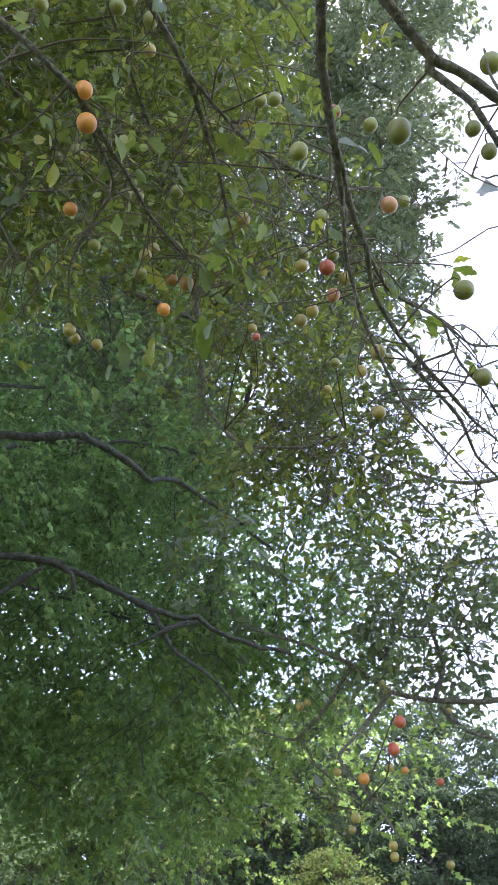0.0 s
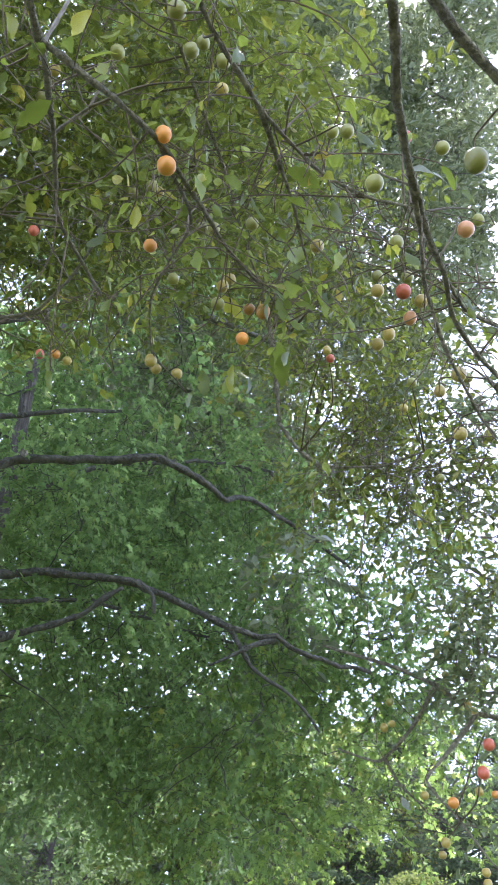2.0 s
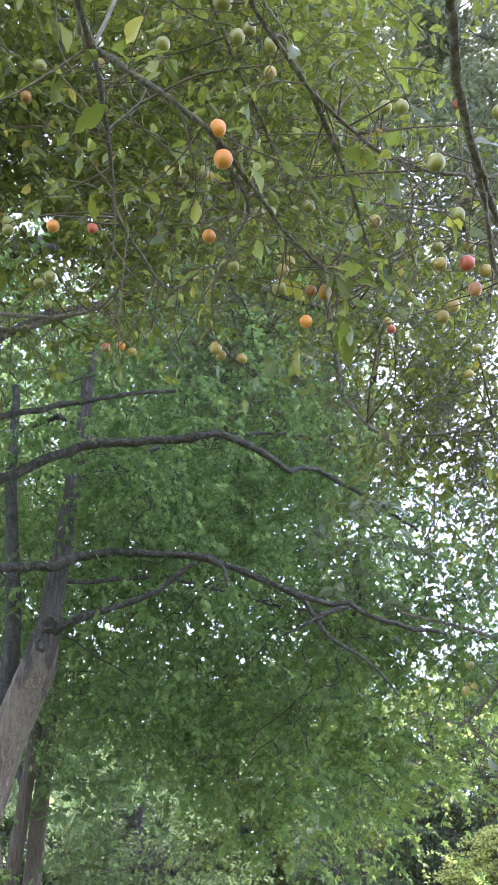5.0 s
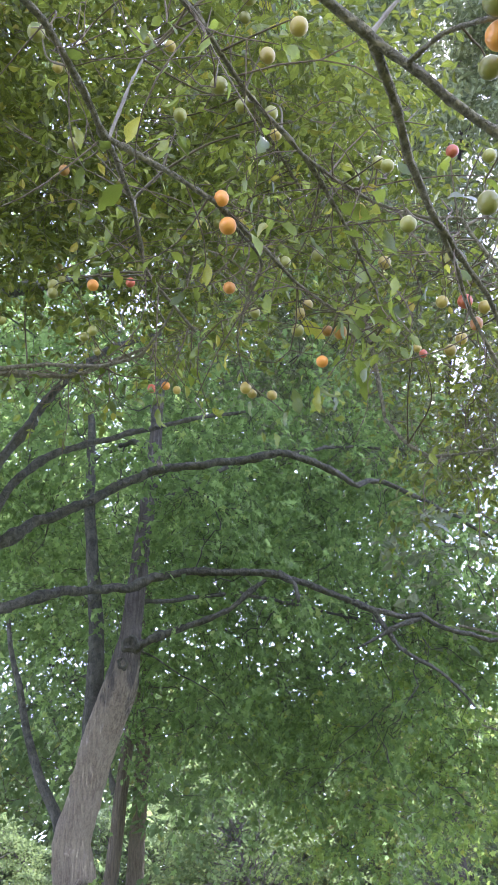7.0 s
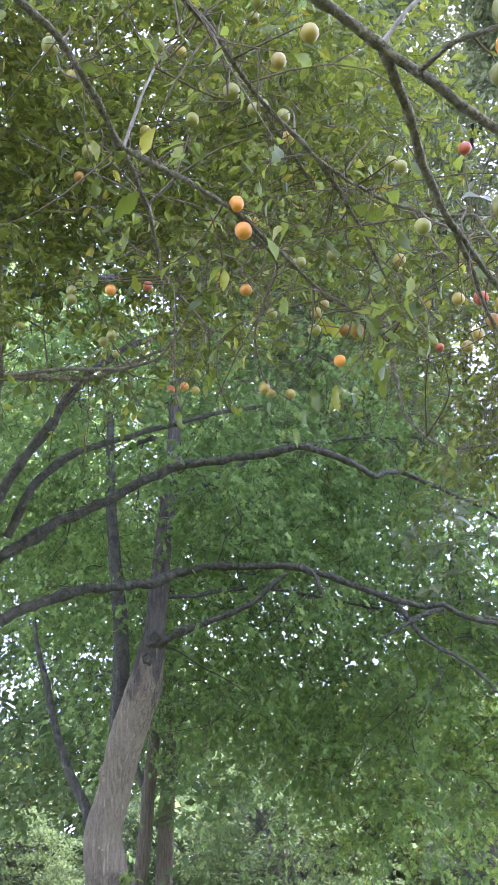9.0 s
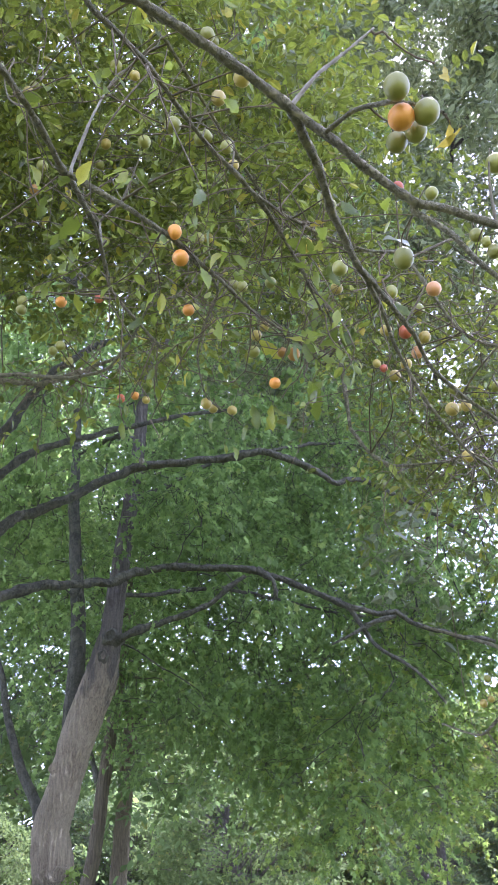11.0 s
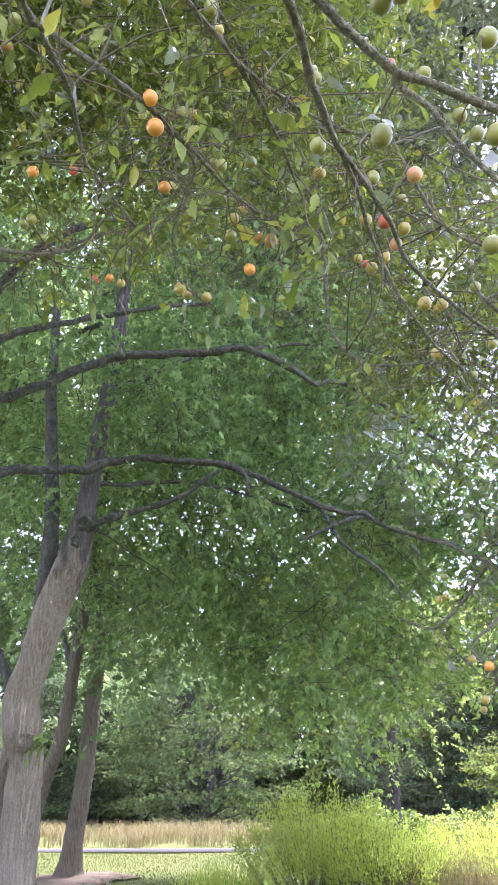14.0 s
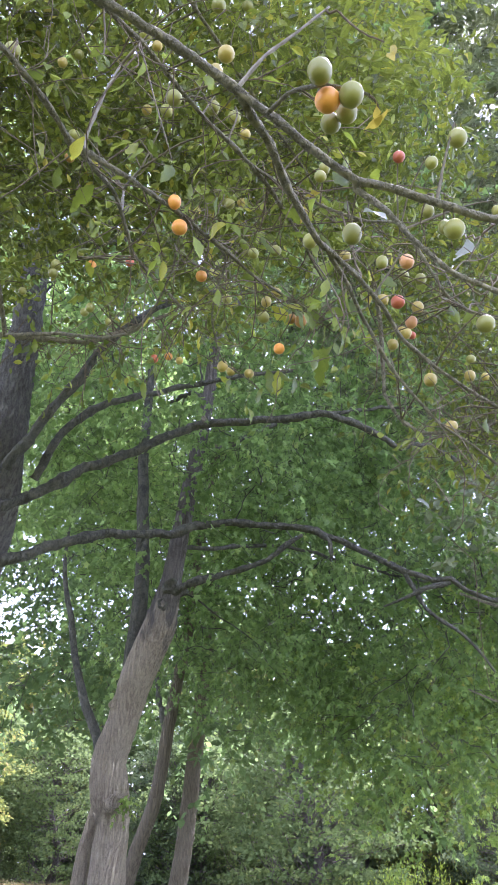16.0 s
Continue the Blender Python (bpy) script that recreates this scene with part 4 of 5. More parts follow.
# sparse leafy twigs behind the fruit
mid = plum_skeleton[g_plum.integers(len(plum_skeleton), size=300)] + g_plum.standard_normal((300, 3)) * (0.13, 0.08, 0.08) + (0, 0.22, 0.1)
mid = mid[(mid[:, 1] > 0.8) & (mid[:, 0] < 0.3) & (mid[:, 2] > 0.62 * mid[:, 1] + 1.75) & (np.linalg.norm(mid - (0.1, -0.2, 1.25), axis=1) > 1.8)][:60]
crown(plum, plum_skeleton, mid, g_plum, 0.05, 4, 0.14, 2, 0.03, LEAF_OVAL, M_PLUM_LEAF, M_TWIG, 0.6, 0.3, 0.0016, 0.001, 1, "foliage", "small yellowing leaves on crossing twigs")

# single leaves on the boughs near at hand
def near_leaf_mesh(k):
    """A toothed oval leaf, folded along its rib, with a few bites out of its edge."""
    g = np.random.default_rng(300 + k)
    n = 13
    t = np.linspace(0, 1, n)
    half = 0.22 * np.sin(np.pi * np.clip(t, 0, 1) ** 1.05) ** 0.9 + 0.004
    bite = 1 - (g.uniform(size=(2, n)) < 0.13) * g.uniform(0.2, 0.6, (2, n))
    tooth = 1 + 0.09 * (np.arange(n) % 2)
    sag = -0.28 * g.uniform(0.3, 1.3) * t**2
    wave = 0.03 * np.sin(t * 9 + k)
    rib = np.stack([0.03 * np.sin(t * 3 + k), t, sag], 1)
    left = np.stack([rib[:, 0] - half * bite[0] * tooth, t - 0.03, sag + half * 0.35 + wave], 1)
    right = np.stack([rib[:, 0] + half * bite[1] * tooth, t - 0.03, sag + half * 0.35 - wave], 1)
    v = np.vstack([rib, left, right])
    i = np.arange(n - 1)
    f = np.vstack([np.stack([i, i + 1, n + i + 1, n + i], 1), np.stack([i, 2 * n + i, 2 * n + i + 1, i + 1], 1)])
    st = np.array([(-0.006, -0.22, 0.02), (0.006, -0.22, 0.02), (0.006, 0.02, 0), (-0.006, 0.02, 0)])
    f = np.vstack([f, np.array([(0, 1, 2, 3)]) + len(v)])
    return mesh_of("leaf", np.vstack([v, st]), f, M_PLUM_LEAF_ONE)


NEAR_LEAF = [near_leaf_mesh(k) for k in range(8)]


def near_leaves(count, g):
    """Twigs with a few single leaves along the fruiting boughs."""
    tubes = []
    made = 0
    weights = np.array([len(ln) if "dead" not in PLUM_BOUGHS[i][0] and "stub" not in PLUM_BOUGHS[i][0] else 0 for i, ln in enumerate(bough_lines)], float)
    weights *= [0.3 if row[0] in ("low_left", "mid_twig", "main") else 1.0 for row in PLUM_BOUGHS]
    while made < count:
        i = int(g.choice(len(bough_lines), p=weights / weights.sum()))
        ln = bough_lines[i]
        k = int(g.integers(len(ln) // 5, len(ln)))
        root = ln[k]
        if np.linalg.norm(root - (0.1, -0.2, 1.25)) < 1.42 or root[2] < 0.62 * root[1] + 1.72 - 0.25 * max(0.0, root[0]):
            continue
        d = g.standard_normal(3)
        d[1] = abs(d[1]) * 0.7
        d[2] *= 0.7
        d /= np.linalg.norm(d)
        L = g.uniform(0.06, 0.34)
        tip = root + d * L
        q = np.linspace(0, 1, 6)
        tw = root + (tip - root) * q[:, None] + np.sin(np.pi * q)[:, None] * g.standard_normal(3) * 0.05
        tw[:, 2] -= 0.12 * L * q**2
        tubes.append(tube(tw, np.linspace(0.002, 0.001, 6), 4, 0.1, g))
        for s in range(2, 6, 2 if g.uniform() < 0.6 else 3):
            if g.uniform() < 0.45:
                sp = tw[s] + g.standard_normal(3) * 0.05
                tubes.append(tube(np.linspace(tw[s], sp, 3), [0.0016, 0.0013, 0.0009], 4))
        for _ in range(int(g.integers(1, 5))):
            base = tw[int(g.integers(2, 6))]
            al = d + 0.8 * g.standard_normal(3) - np.array((0, 0, 0.8))
            x, y, z = (a[0] for a in leaf_frames(base[None], al[None], g, 0.5, 0.6))
            sc = g.uniform(0.028, 0.052)
            if (((np.array(placed)[:, :3] - (base + y * 0.6 * sc)) ** 2).sum(1)).min() < 0.07 ** 2:
                continue
            m = Matrix(((x[0], y[0], z[0]), (x[1], y[1], z[1]), (x[2], y[2], z[2])))
            ob = piece("leaf", NEAR_LEAF[int(g.integers(8))], bough_objects[i])
            ob.matrix_basis = Matrix.LocRotScale(Vector(base + y * 0.2 * sc), m.to_quaternion(), Vector((sc, sc, sc)))
            made += 1
    # bare criss-cross twigs with spurs
    crowded = weights * [0.4 if row[0].startswith("bare") else 1.6 if row[0] in ("fork", "fork_side", "bare_upper", "bare_low", "second", "second_drop") else 1.0 for row in PLUM_BOUGHS]
    for _ in range(190):
        i = int(g.choice(len(bough_lines), p=crowded / crowded.sum()))
        ln = bough_lines[i]
        root = ln[int(g.integers(len(ln) // 3, len(ln)))]
        if root[1] < 0.35:
            continue
        d = g.standard_normal(3) * (1, 1, 0.6)
        d[1] = abs(d[1])
        d /= np.linalg.norm(d)
        L = g.uniform(0.08, 0.32)
        pts = [root]
        for s in range(5):
            d = d + 0.38 * g.standard_normal(3)
            d /= np.linalg.norm(d)
            pts.append(pts[-1] + d * L / 5)
        ln2, sq, _ = smooth_line([tuple(p) for p in pts], 0.025)
        tubes.append(tube(ln2, 0.0012 - 0.0007 * sq, 5, 0.12, g))
        for s in range(1, len(ln2) - 1, 2):
            if g.uniform() < 0.5:
                tubes.append(tube(np.linspace(ln2[s], ln2[s] + g.standard_normal(3) * 0.018, 3), [0.0013, 0.0011, 0.0008], 4))
    piece("twigwork", mesh_of("twigwork", *join(tubes), M_TWIG), plum, "bare grey criss-crossing twigs with short spurs", "stuff")


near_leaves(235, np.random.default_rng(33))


def tuft(place, count, size, g, mats=None, spread=0.03):
    """A tuft of long hanging leaves at a twig's end."""
    p = np.array(place)
    k = int(((plum_skeleton - p) ** 2).sum(1).argmin())
    tubes.append(reach(plum_skeleton[k], p, g, 0.0022, 0.0013, 5, 0.1))
    host = bough_objects[owner[k]] if owner[k] >= 0 else bough_objects[0]
    for _ in range(count):
        base = p + g.standard_normal(3) * spread
        al = g.standard_normal(3) * 0.7 + np.array((0, 0, -1.1))
        x, y, z = (a[0] for a in leaf_frames(base[None], al[None], g, 0.4, 1.0))
        sc = size * g.uniform(0.7, 1.25)
        me = NEAR_LEAF[int(g.integers(8))]
        if mats:
            me = me.copy()
            me.materials[0] = mats
        ob = piece("leaf", me, host)
        m = Matrix(((x[0], y[0], z[0]), (x[1], y[1], z[1]), (x[2], y[2], z[2])))
        ob.matrix_basis = Matrix.LocRotScale(Vector(base + y * 0.2 * sc), m.to_quaternion(), Vector((sc, sc, sc)))


tubes, g_t = [], np.random.default_rng(44)
for place in TUFTS:
    tuft(place, 4, 0.066, g_t)
for place in YELLOW_TUFTS:
    tuft(place, 2, 0.034, g_t, M_YELLOW_LEAF, 0.012)
for place in PALE_TUFTS:
    tuft(place, 1, 0.06, g_t, M_PALE_LEAF, 0.005)
piece("twigwork", mesh_of("twigwork", *join(tubes), M_TWIG), plum, "thin twigs that carry tufts of leaves", "stuff")


# ---- the neighbouring plum tree ----
neighbour = thing("plum_tree", (3.4, 3.3, 0), "second plum tree with dark leaves and small reddening fruit", "tree")
g_nb = np.random.default_rng(41)
me, trunk_line = bough_mesh("trunk", [(3.4, 3.3, -0.05), (3.3, 3.3, 0.7), (3.1, 3.2, 1.4), (2.9, 3.15, 2.2), (2.8, 3.1, 3.2)], 0.12, 0.05, M_PLUM_BARK, 0.08, 12, 0.05, 0.01, 3, 1.0, 0.4)
piece("trunk", me, neighbour)
nb_objects, nb_lines = [], []
for bname, r0, r1, pts in NEIGHBOUR_BOUGHS:
    if bname in ("lower", "upper", "top"):
        pts = [tuple(nearest(trunk_line, np.array(pts[0]) - (0, 0, 0.3))[0])] + pts
    me, line = bough_mesh("bough", pts, r0, r1, M_PLUM_BARK, 0.04, 8, 0.07, 0.006, 5)
    nb_objects.append(piece("bough", me, neighbour))
    nb_lines.append(line)
nb_skeleton = np.vstack(nb_lines)
nb_owner = np.concatenate([np.full(len(ln), i) for i, ln in enumerate(nb_lines)])
hang(PLUMS_NEIGHBOUR, nb_skeleton, nb_owner, nb_objects, neighbour, g_nb)


def neighbour_places(count, g):
    keep = (nb_skeleton[:, 0] < 2.3) & (nb_skeleton[:, 0] > 0.45) & ((nb_skeleton[:, 2] < 2.62) | (nb_skeleton[:, 0] < 1.3))
    pts = nb_skeleton[keep]
    res = []
    while len(res) < count:
        p = pts[g.integers(0, len(pts))] + g.standard_normal(3) * (0.17, 0.25, 0.1) + (0, 0, 0.02)
        # bare below the lower bough, open between the two leafy masses
        if (p[2] < 2.05 and g.uniform() < 0.93) or p[0] < 0.68 or (2.58 < p[2] < 2.84 and p[0] > 1.0):
            continue
        res.append(p)
    return np.array(res)


crown(neighbour, nb_skeleton, neighbour_places(80, g_nb), g_nb, 0.07, 6, 0.16, 8, 0.037, LEAF_OVAL, M_GREY_LEAF, M_PLUM_BARK, 0.4, 0.3, 0.008, 0.0015, 1, "foliage", "grey-green oval plum leaves")


# ---- maples behind ----
def limb_tree(name, base, label, trunks, limbs, bark, limb_bark):
    tree = thing(name, base, label, "tree")
    lines = []
    for tn, pts, r0, r1, fl, *profile in trunks:
        me, ln = bough_mesh(tn, pts, r0, r1, limb_bark if tn in ("back_stem", "side_stem") else bark, 0.035, 44, 0.035, 0.004, 0, 0.8, fl, 0.065, profile=profile[0] if profile else None)
        piece(tn, me, tree)
        lines.append(ln)
    for pts, r0, r1 in limbs:
        me, ln = bough_mesh("limb", pts, r0, r1, limb_bark, 0.03, 12, 0.11, 0.007, 9)
        piece("limb", me, tree)
        lines.append(ln)
    return tree, np.vstack(lines)


def down(pts, dx=0.0, dy=0.0):
    """Adds the foot of a trunk below its lowest place."""
    x, y, z = pts[0]
    return [(x + dx, y + dy, -0.06), (x + dx * 0.4, y + dy * 0.4, z * 0.5)] + pts


leaning, lean_skel = limb_tree("maple_tree", (-2.34, 5.22, 0), "leaning maple with furrowed grey trunk and old pruning scars", [
    ("trunk", down(TRUNK_A, -0.02, 0.08) + [(-1.6, 5.2, 6.4), (-1.5, 5.6, 7.4)], 0.14, 0.02, 0.25, ((0, 0.19), (0.3, 0.15), (1.05, 0.13), (1.5, 0.11), (1.68, 0.135), (1.9, 0.12), (2.16, 0.108), (2.5, 0.118), (2.8, 0.118), (2.95, 0.1), (3.15, 0.072), (4.0, 0.06), (5.5, 0.045), (7.4, 0.015))),
    ("rear_stem", down(TRUNK_A_REAR, -0.1, 0.1), 0.085, 0.05, 0.3),
    ("side_stem", TRUNK_A_STEM + [(-3.02, 4.98, 3.5), (-3.05, 5.0, 3.8)], 0.042, 0.012, 0.0),
    ("back_stem", TRUNK_A_BACK + [(-2.45, 5.0, 5.4)], 0.07, 0.03, 0.0),
], [(TRUNK_A_LIMB, 0.026, 0.014), ([(-1.8, 4.75, 4.2), (-1.2, 5.6, 5.0), (-0.4, 6.4, 5.5), (0.3, 7.0, 5.7)], 0.026, 0.012), ([(-1.75, 4.85, 4.8), (-2.4, 5.8, 5.6), (-3.2, 6.6, 6.0)], 0.03, 0.014), ([(-1.9, 4.68, 3.0), (-2.2, 5.7, 3.4), (-2.9, 6.8, 3.7), (-3.8, 7.6, 3.8)], 0.025, 0.012), ([(-1.85, 4.7, 3.4), (-1.3, 5.8, 3.8), (-0.6, 6.9, 3.9), (0.2, 7.6, 3.9)], 0.018, 0.008)], M_LEANING_BARK, M_LIMB_BARK)

spreading, spread_skel = limb_tree("maple_tree", (-3.3, 4.0, 0), "spreading maple with long dark arching limbs", [
    ("trunk", [(-3.3, 4.0, -0.06), (-3.2, 3.95, 1.2)] + TRUNK_B + [(-2.5, 3.2, 6.2), (-2.3, 3.5, 7.5)], 0.19, 0.05, 0.3, ((0, 0.27), (0.4, 0.22), (2.4, 0.185), (3.3, 0.165), (3.7, 0.135), (4.3, 0.105), (5.3, 0.08), (7.5, 0.03))),
], [(pts, r0, r1) for _, r0, r1, pts in MAPLE_LIMBS] + [([(-2.65, 3.1, 5.2), (-1.6, 3.9, 5.8), (-0.6, 4.8, 6.2), (0.4, 5.6, 6.3)], 0.06, 0.02)], M_SPREAD_BARK, M_LIMB_BARK)


def burl(tree, place, r, face, mat, name="burl", label="", seed=0):
    """A lumpy ring of bark round a sunken scar, facing along the given way."""
    g = np.random.default_rng(700 + seed)
    n, m = 14, 24
    u = np.linspace(0, 1, n)
    prof_r = np.concatenate([np.linspace(0.02, 0.5, 5), np.linspace(0.6, 1.05, 5), np.linspace(1.12, 1.3, 4)])
    prof_h = np.concatenate([np.linspace(0.18, 0.2, 5), [0.34, 0.52, 0.6, 0.5, 0.3], [0.12, 0.0, -0.25, -0.5]])
    a = np.linspace(0, 2 * np.pi, m, endpoint=False)
    wob = 1 + 0.12 * np.sin(2 * a + seed) + 0.07 * np.sin(5 * a + 2 * seed)
    x = prof_r[:, None] * wob * np.cos(a) * (1 + 0.04 * g.standard_normal((n, m)))
    y = prof_r[:, None] * wob * np.sin(a) * 1.15
    z = prof_h[:, None] * (1 + 0.2 * np.sin(3 * a + seed)) + 0.03 * g.standard_normal((n, m))
    q = Vector((0, 0, 1)).rotation_difference(Vector(face).normalized()).to_matrix()
    v = np.stack([x, y, z], -1).reshape(-1, 3) * r @ np.array(q).T + np.array(place)
    i = np.arange(n - 1)[:, None] * m
    j = np.arange(m)[None, :]
    f = np.stack([i + j, i + m + j, i + m + (j + 1) % m, i + (j + 1) % m], -1).reshape(-1, 4)
    cap = np.stack([np.zeros(m - 2, int), np.arange(1, m - 1), np.arange(2, m)], 1)
    piece(name, mesh_of(name, v, (f, cap), mat), tree, label)


burl(leaning, (-2.2, 4.82, 1.62), 0.05, (0.5, -0.85, 0.1), M_LEANING_BARK, "burl", "swollen knot with a sunken scar", 1)
g_shoot = np.random.default_rng(77)
P_s, A_s, T_s = sprays(np.tile((-2.14, 4.8, 1.62), (7, 1)), np.tile((0.9, -0.5, 0.1), (7, 1)) + 0.4 * g_shoot.standard_normal((7, 3)), 0.16, 7, g_shoot, 0.4, 0.0018)
piece("shoot", mesh_of("shoot", *join(T_s), M_STEM), leaning, "thin shoots beside the knot", "stuff")
piece("foliage", leaves_mesh("foliage", P_s, A_s, 0.04, LEAF_MAPLE, M_MAPLE_LIT, g_shoot, 0.7, 0.7), leaning, "small tuft of leaves beside the knot", "stuff")
burl(leaning, (-2.26, 4.73, 2.25), 0.026, (0.1, -1, 0.2), M_LEANING_BARK, "burl", "healed pruning scar", 2)
burl(leaning, (-1.9, 4.615, 2.93), 0.034, (0.3, -1, 0.1), M_LIMB_BARK, "burl", "dark rough scar at the fork", 3)
burl(leaning, (-1.97, 4.645, 2.79), 0.04, (0.1, -1, 0.1), M_DARK_BARK, "burl", "dark rough scar at the fork", 5)
burl(leaning, (-1.85, 4.6, 3.06), 0.045, (0.3, -1, 0.0), M_LIMB_BARK, "burl", "dark rough scar at the fork", 6)
burl(spreading, (-1.38, 3.86, 3.99), 0.016, (0.1, -1, -0.1), M_DEAD, "cut_end", "pale sawn branch end", 4)

g_map = np.random.default_rng(55)


def maple_places(count, g, box, low):
    res = []
    while len(res) < count:
        p = np.array([g.uniform(a, b) for a, b in box])
        if p[2] > low(p):
            res.append(p)
    return np.array(res)


def low_edge(p):
    """The hanging lower edge of the maples' foliage, which stays behind the long limbs."""
    if p[1] < 4.3 + 0.55 * (p[0] + 2.8) or (p[0] > -1.2 and p[2] < 4.5 and math.sin(61 * p[0] + 43 * p[2]) < -0.25) or (p[0] > 0.8 and p[2] > 2.9 and math.sin(71 * p[0] + 37 * p[1]) < 0.2):
        return 99
    return 1.85 + 0.62 * max(0.0, -p[0] - 0.7) + 2.0 * max(0.0, p[0] - 0.2) + 0.1 * (p[1] - 5.5) + 0.22 * math.sin(2.1 * p[0] + 0.7 * p[1]) + (0.8 if p[0] < -1.5 and p[1] < 6.3 else 0)


def high_edge(p):
    return 1.3 + 0.8 * p[1] if p[1] > 3.4 and p[0] < 0.5 - 0.25 * max(0.0, 6 - p[1]) else 99


crown(leaning, lean_skel, maple_places(420, g_map, ((-5.2, 1.0), (5.0, 9.0), (1.8, 6.4)), low_edge), g_map, 0.27, 12, 0.42, 11, 0.06, LEAF_MAPLE, M_MAPLE_LEAF, M_LIMB_BARK, 1.0, 0.5, 0.008, 0.002, 3, "foliage", "drooping deep green lobed maple leaves")
crown(spreading, spread_skel, maple_places(290, g_map, ((-6.0, 0.6), (3.4, 8.0), (4.2, 11)), high_edge), g_map, 0.27, 11, 0.42, 10, 0.066, LEAF_MAPLE, M_MAPLE_LEAF, M_LIMB_BARK, 0.9, 0.45, 0.009, 0.002, 3, "foliage", "deep green lobed maple leaves")


def fringe_edge(p):
    return 99 if p[2] > 3.5 + 0.2 * math.sin(2 * p[0]) else 1.75 + 0.25 * max(0.0, p[0]) + 0.25 * math.sin(2.6 * p[0] + p[1])


# backlight on these low sprays is part of their leaf colour
crown(leaning, lean_skel, maple_places(66, g_map, ((-1.2, 2.2), (6.2, 9.4), (1.7, 3.7)), fringe_edge), g_map, 0.24, 11, 0.4, 11, 0.058, LEAF_MAPLE, M_MAPLE_LIT, M_LIMB_BARK, 0.45, 0.35, 0.008, 0.002, 2, "foliage", "low sprays of maple leaves in a backlit yellow-green")

outer = np.stack([g_map.uniform(0.3, 2.2, 160), g_map.uniform(5.4, 7.4, 160), g_map.uniform(2.7, 5.4, 160)], 1)
outer = outer[(outer[:, 0] < 0.31 * outer[:, 1]) & (outer[:, 2] < 1.1 + 0.58 * outer[:, 1]) & (outer[:, 2] > 2.5 + 0.35 * outer[:, 0]) & (np.sin(3.9 * outer[:, 0] + 5.1 * outer[:, 2]) > -0.25)]
crown(spreading, spread_skel, outer, g_map, 0.16, 9, 0.34, 9, 0.056, LEAF_MAPLE, M_MAPLE_LEAF, M_LIMB_BARK, 0.8, 0.45, 0.008, 0.002, 2, "foliage", "thin outer sprays of lobed maple leaves")

west = np.stack([g_map.uniform(-5.6, -2.9, 70), g_map.uniform(5.2, 7.0, 70), g_map.uniform(4.6, 8.6, 70)], 1)
crown(spreading, spread_skel, west, g_map, 0.26, 10, 0.42, 10, 0.066, LEAF_MAPLE, M_MAPLE_LEAF, M_LIMB_BARK, 0.9, 0.45, 0.009, 0.002, 3, "foliage", "deep green lobed maple leaves")

# leafy sprays that hang in front of the upper trunk and between the long limbs
front = np.stack([g_map.uniform(-2.7, -0.8, 60), g_map.uniform(4.36, 4.56, 60), g_map.uniform(3.25, 4.7, 60)], 1)
front = front[(np.sin(4.3 * front[:, 0] + 3.7 * front[:, 2]) > -0.3) & ((front[:, 2] > 3.8) | (front[:, 0] < -2.1)) & (abs(front[:, 0] + 1.8) > 0.2)]
crown(spreading, spread_skel, front, g_map, 0.14, 7, 0.3, 9, 0.056, LEAF_MAPLE, M_MAPLE_LEAF, M_LIMB_BARK, 1.1, 0.5, 0.006, 0.0015, 2, "foliage", "hanging sprays of lobed maple leaves")

# two straight trunks farther back
straight, straight_skel = limb_tree("maple_tree", (-5.96, 15.04, 0), "straight brown maple trunk with flared foot in bare soil", [
    ("trunk", [(-5.98, 15.04, -0.06), (-5.92, 15.0, 0.7), (-5.83, 15.05, 1.6), (-5.78, 15.1, 3.0), (-5.72, 15.2, 4.8), (-5.68, 15.3, 7.0), (-5.6, 15.4, 9.5)], 0.185, 0.1, 0.9),
], [([(-5.85, 15.2, 4.8), (-4.8, 15.0, 5.6), (-3.5, 14.6, 6.0)], 0.07, 0.02), ([(-5.85, 15.2, 5.4), (-7.2, 15.0, 6.4), (-8.6, 15.2, 7.0)], 0.07, 0.02)], M_BROWN_BARK, M_LIMB_BARK)
slim, slim_skel = limb_tree("maple_tree", (-3.4, 7.9, 0), "slim grey maple trunk leaning between larger trees", [
    ("trunk", down(TRUNK_D, -0.12, 0) + [(-3.15, 8.3, 5.5), (-3.1, 8.5, 7.0)], 0.085, 0.045, 0.4),
], [([(-3.25, 7.9, 2.6), (-3.5, 8.1, 3.1), (-3.6, 8.3, 3.6)], 0.03, 0.015)], M_BROWN_BARK, M_LIMB_BARK)
crown(straight, straight_skel, maple_places(620, g_map, ((-12, 1.0), (11.5, 18), (3.4, 15)), lambda p: 3.7 + 0.15 * abs(p[0] + 5.5) + 0.3 * math.sin(p[0] * 1.7)), g_map, 0.5, 13, 0.7, 10, 0.165, LEAF_BROAD, M_MAPLE_FAR, M_LIMB_BARK, 0.5, 0.35, 0.03, 0.006, 9, "foliage", "green maple foliage lit from above")
crown(slim, slim_skel, maple_places(60, g_map, ((-5.2, -1.2), (7.4, 10.0), (4.2, 8.5)), lambda p: 4.0), g_map, 0.35, 9, 0.5, 8, 0.1, LEAF_MAPLE, M_MAPLE_LEAF, M_LIMB_BARK, 0.5, 0.35, 0.02, 0.004, 3, "foliage", "green maple foliage")

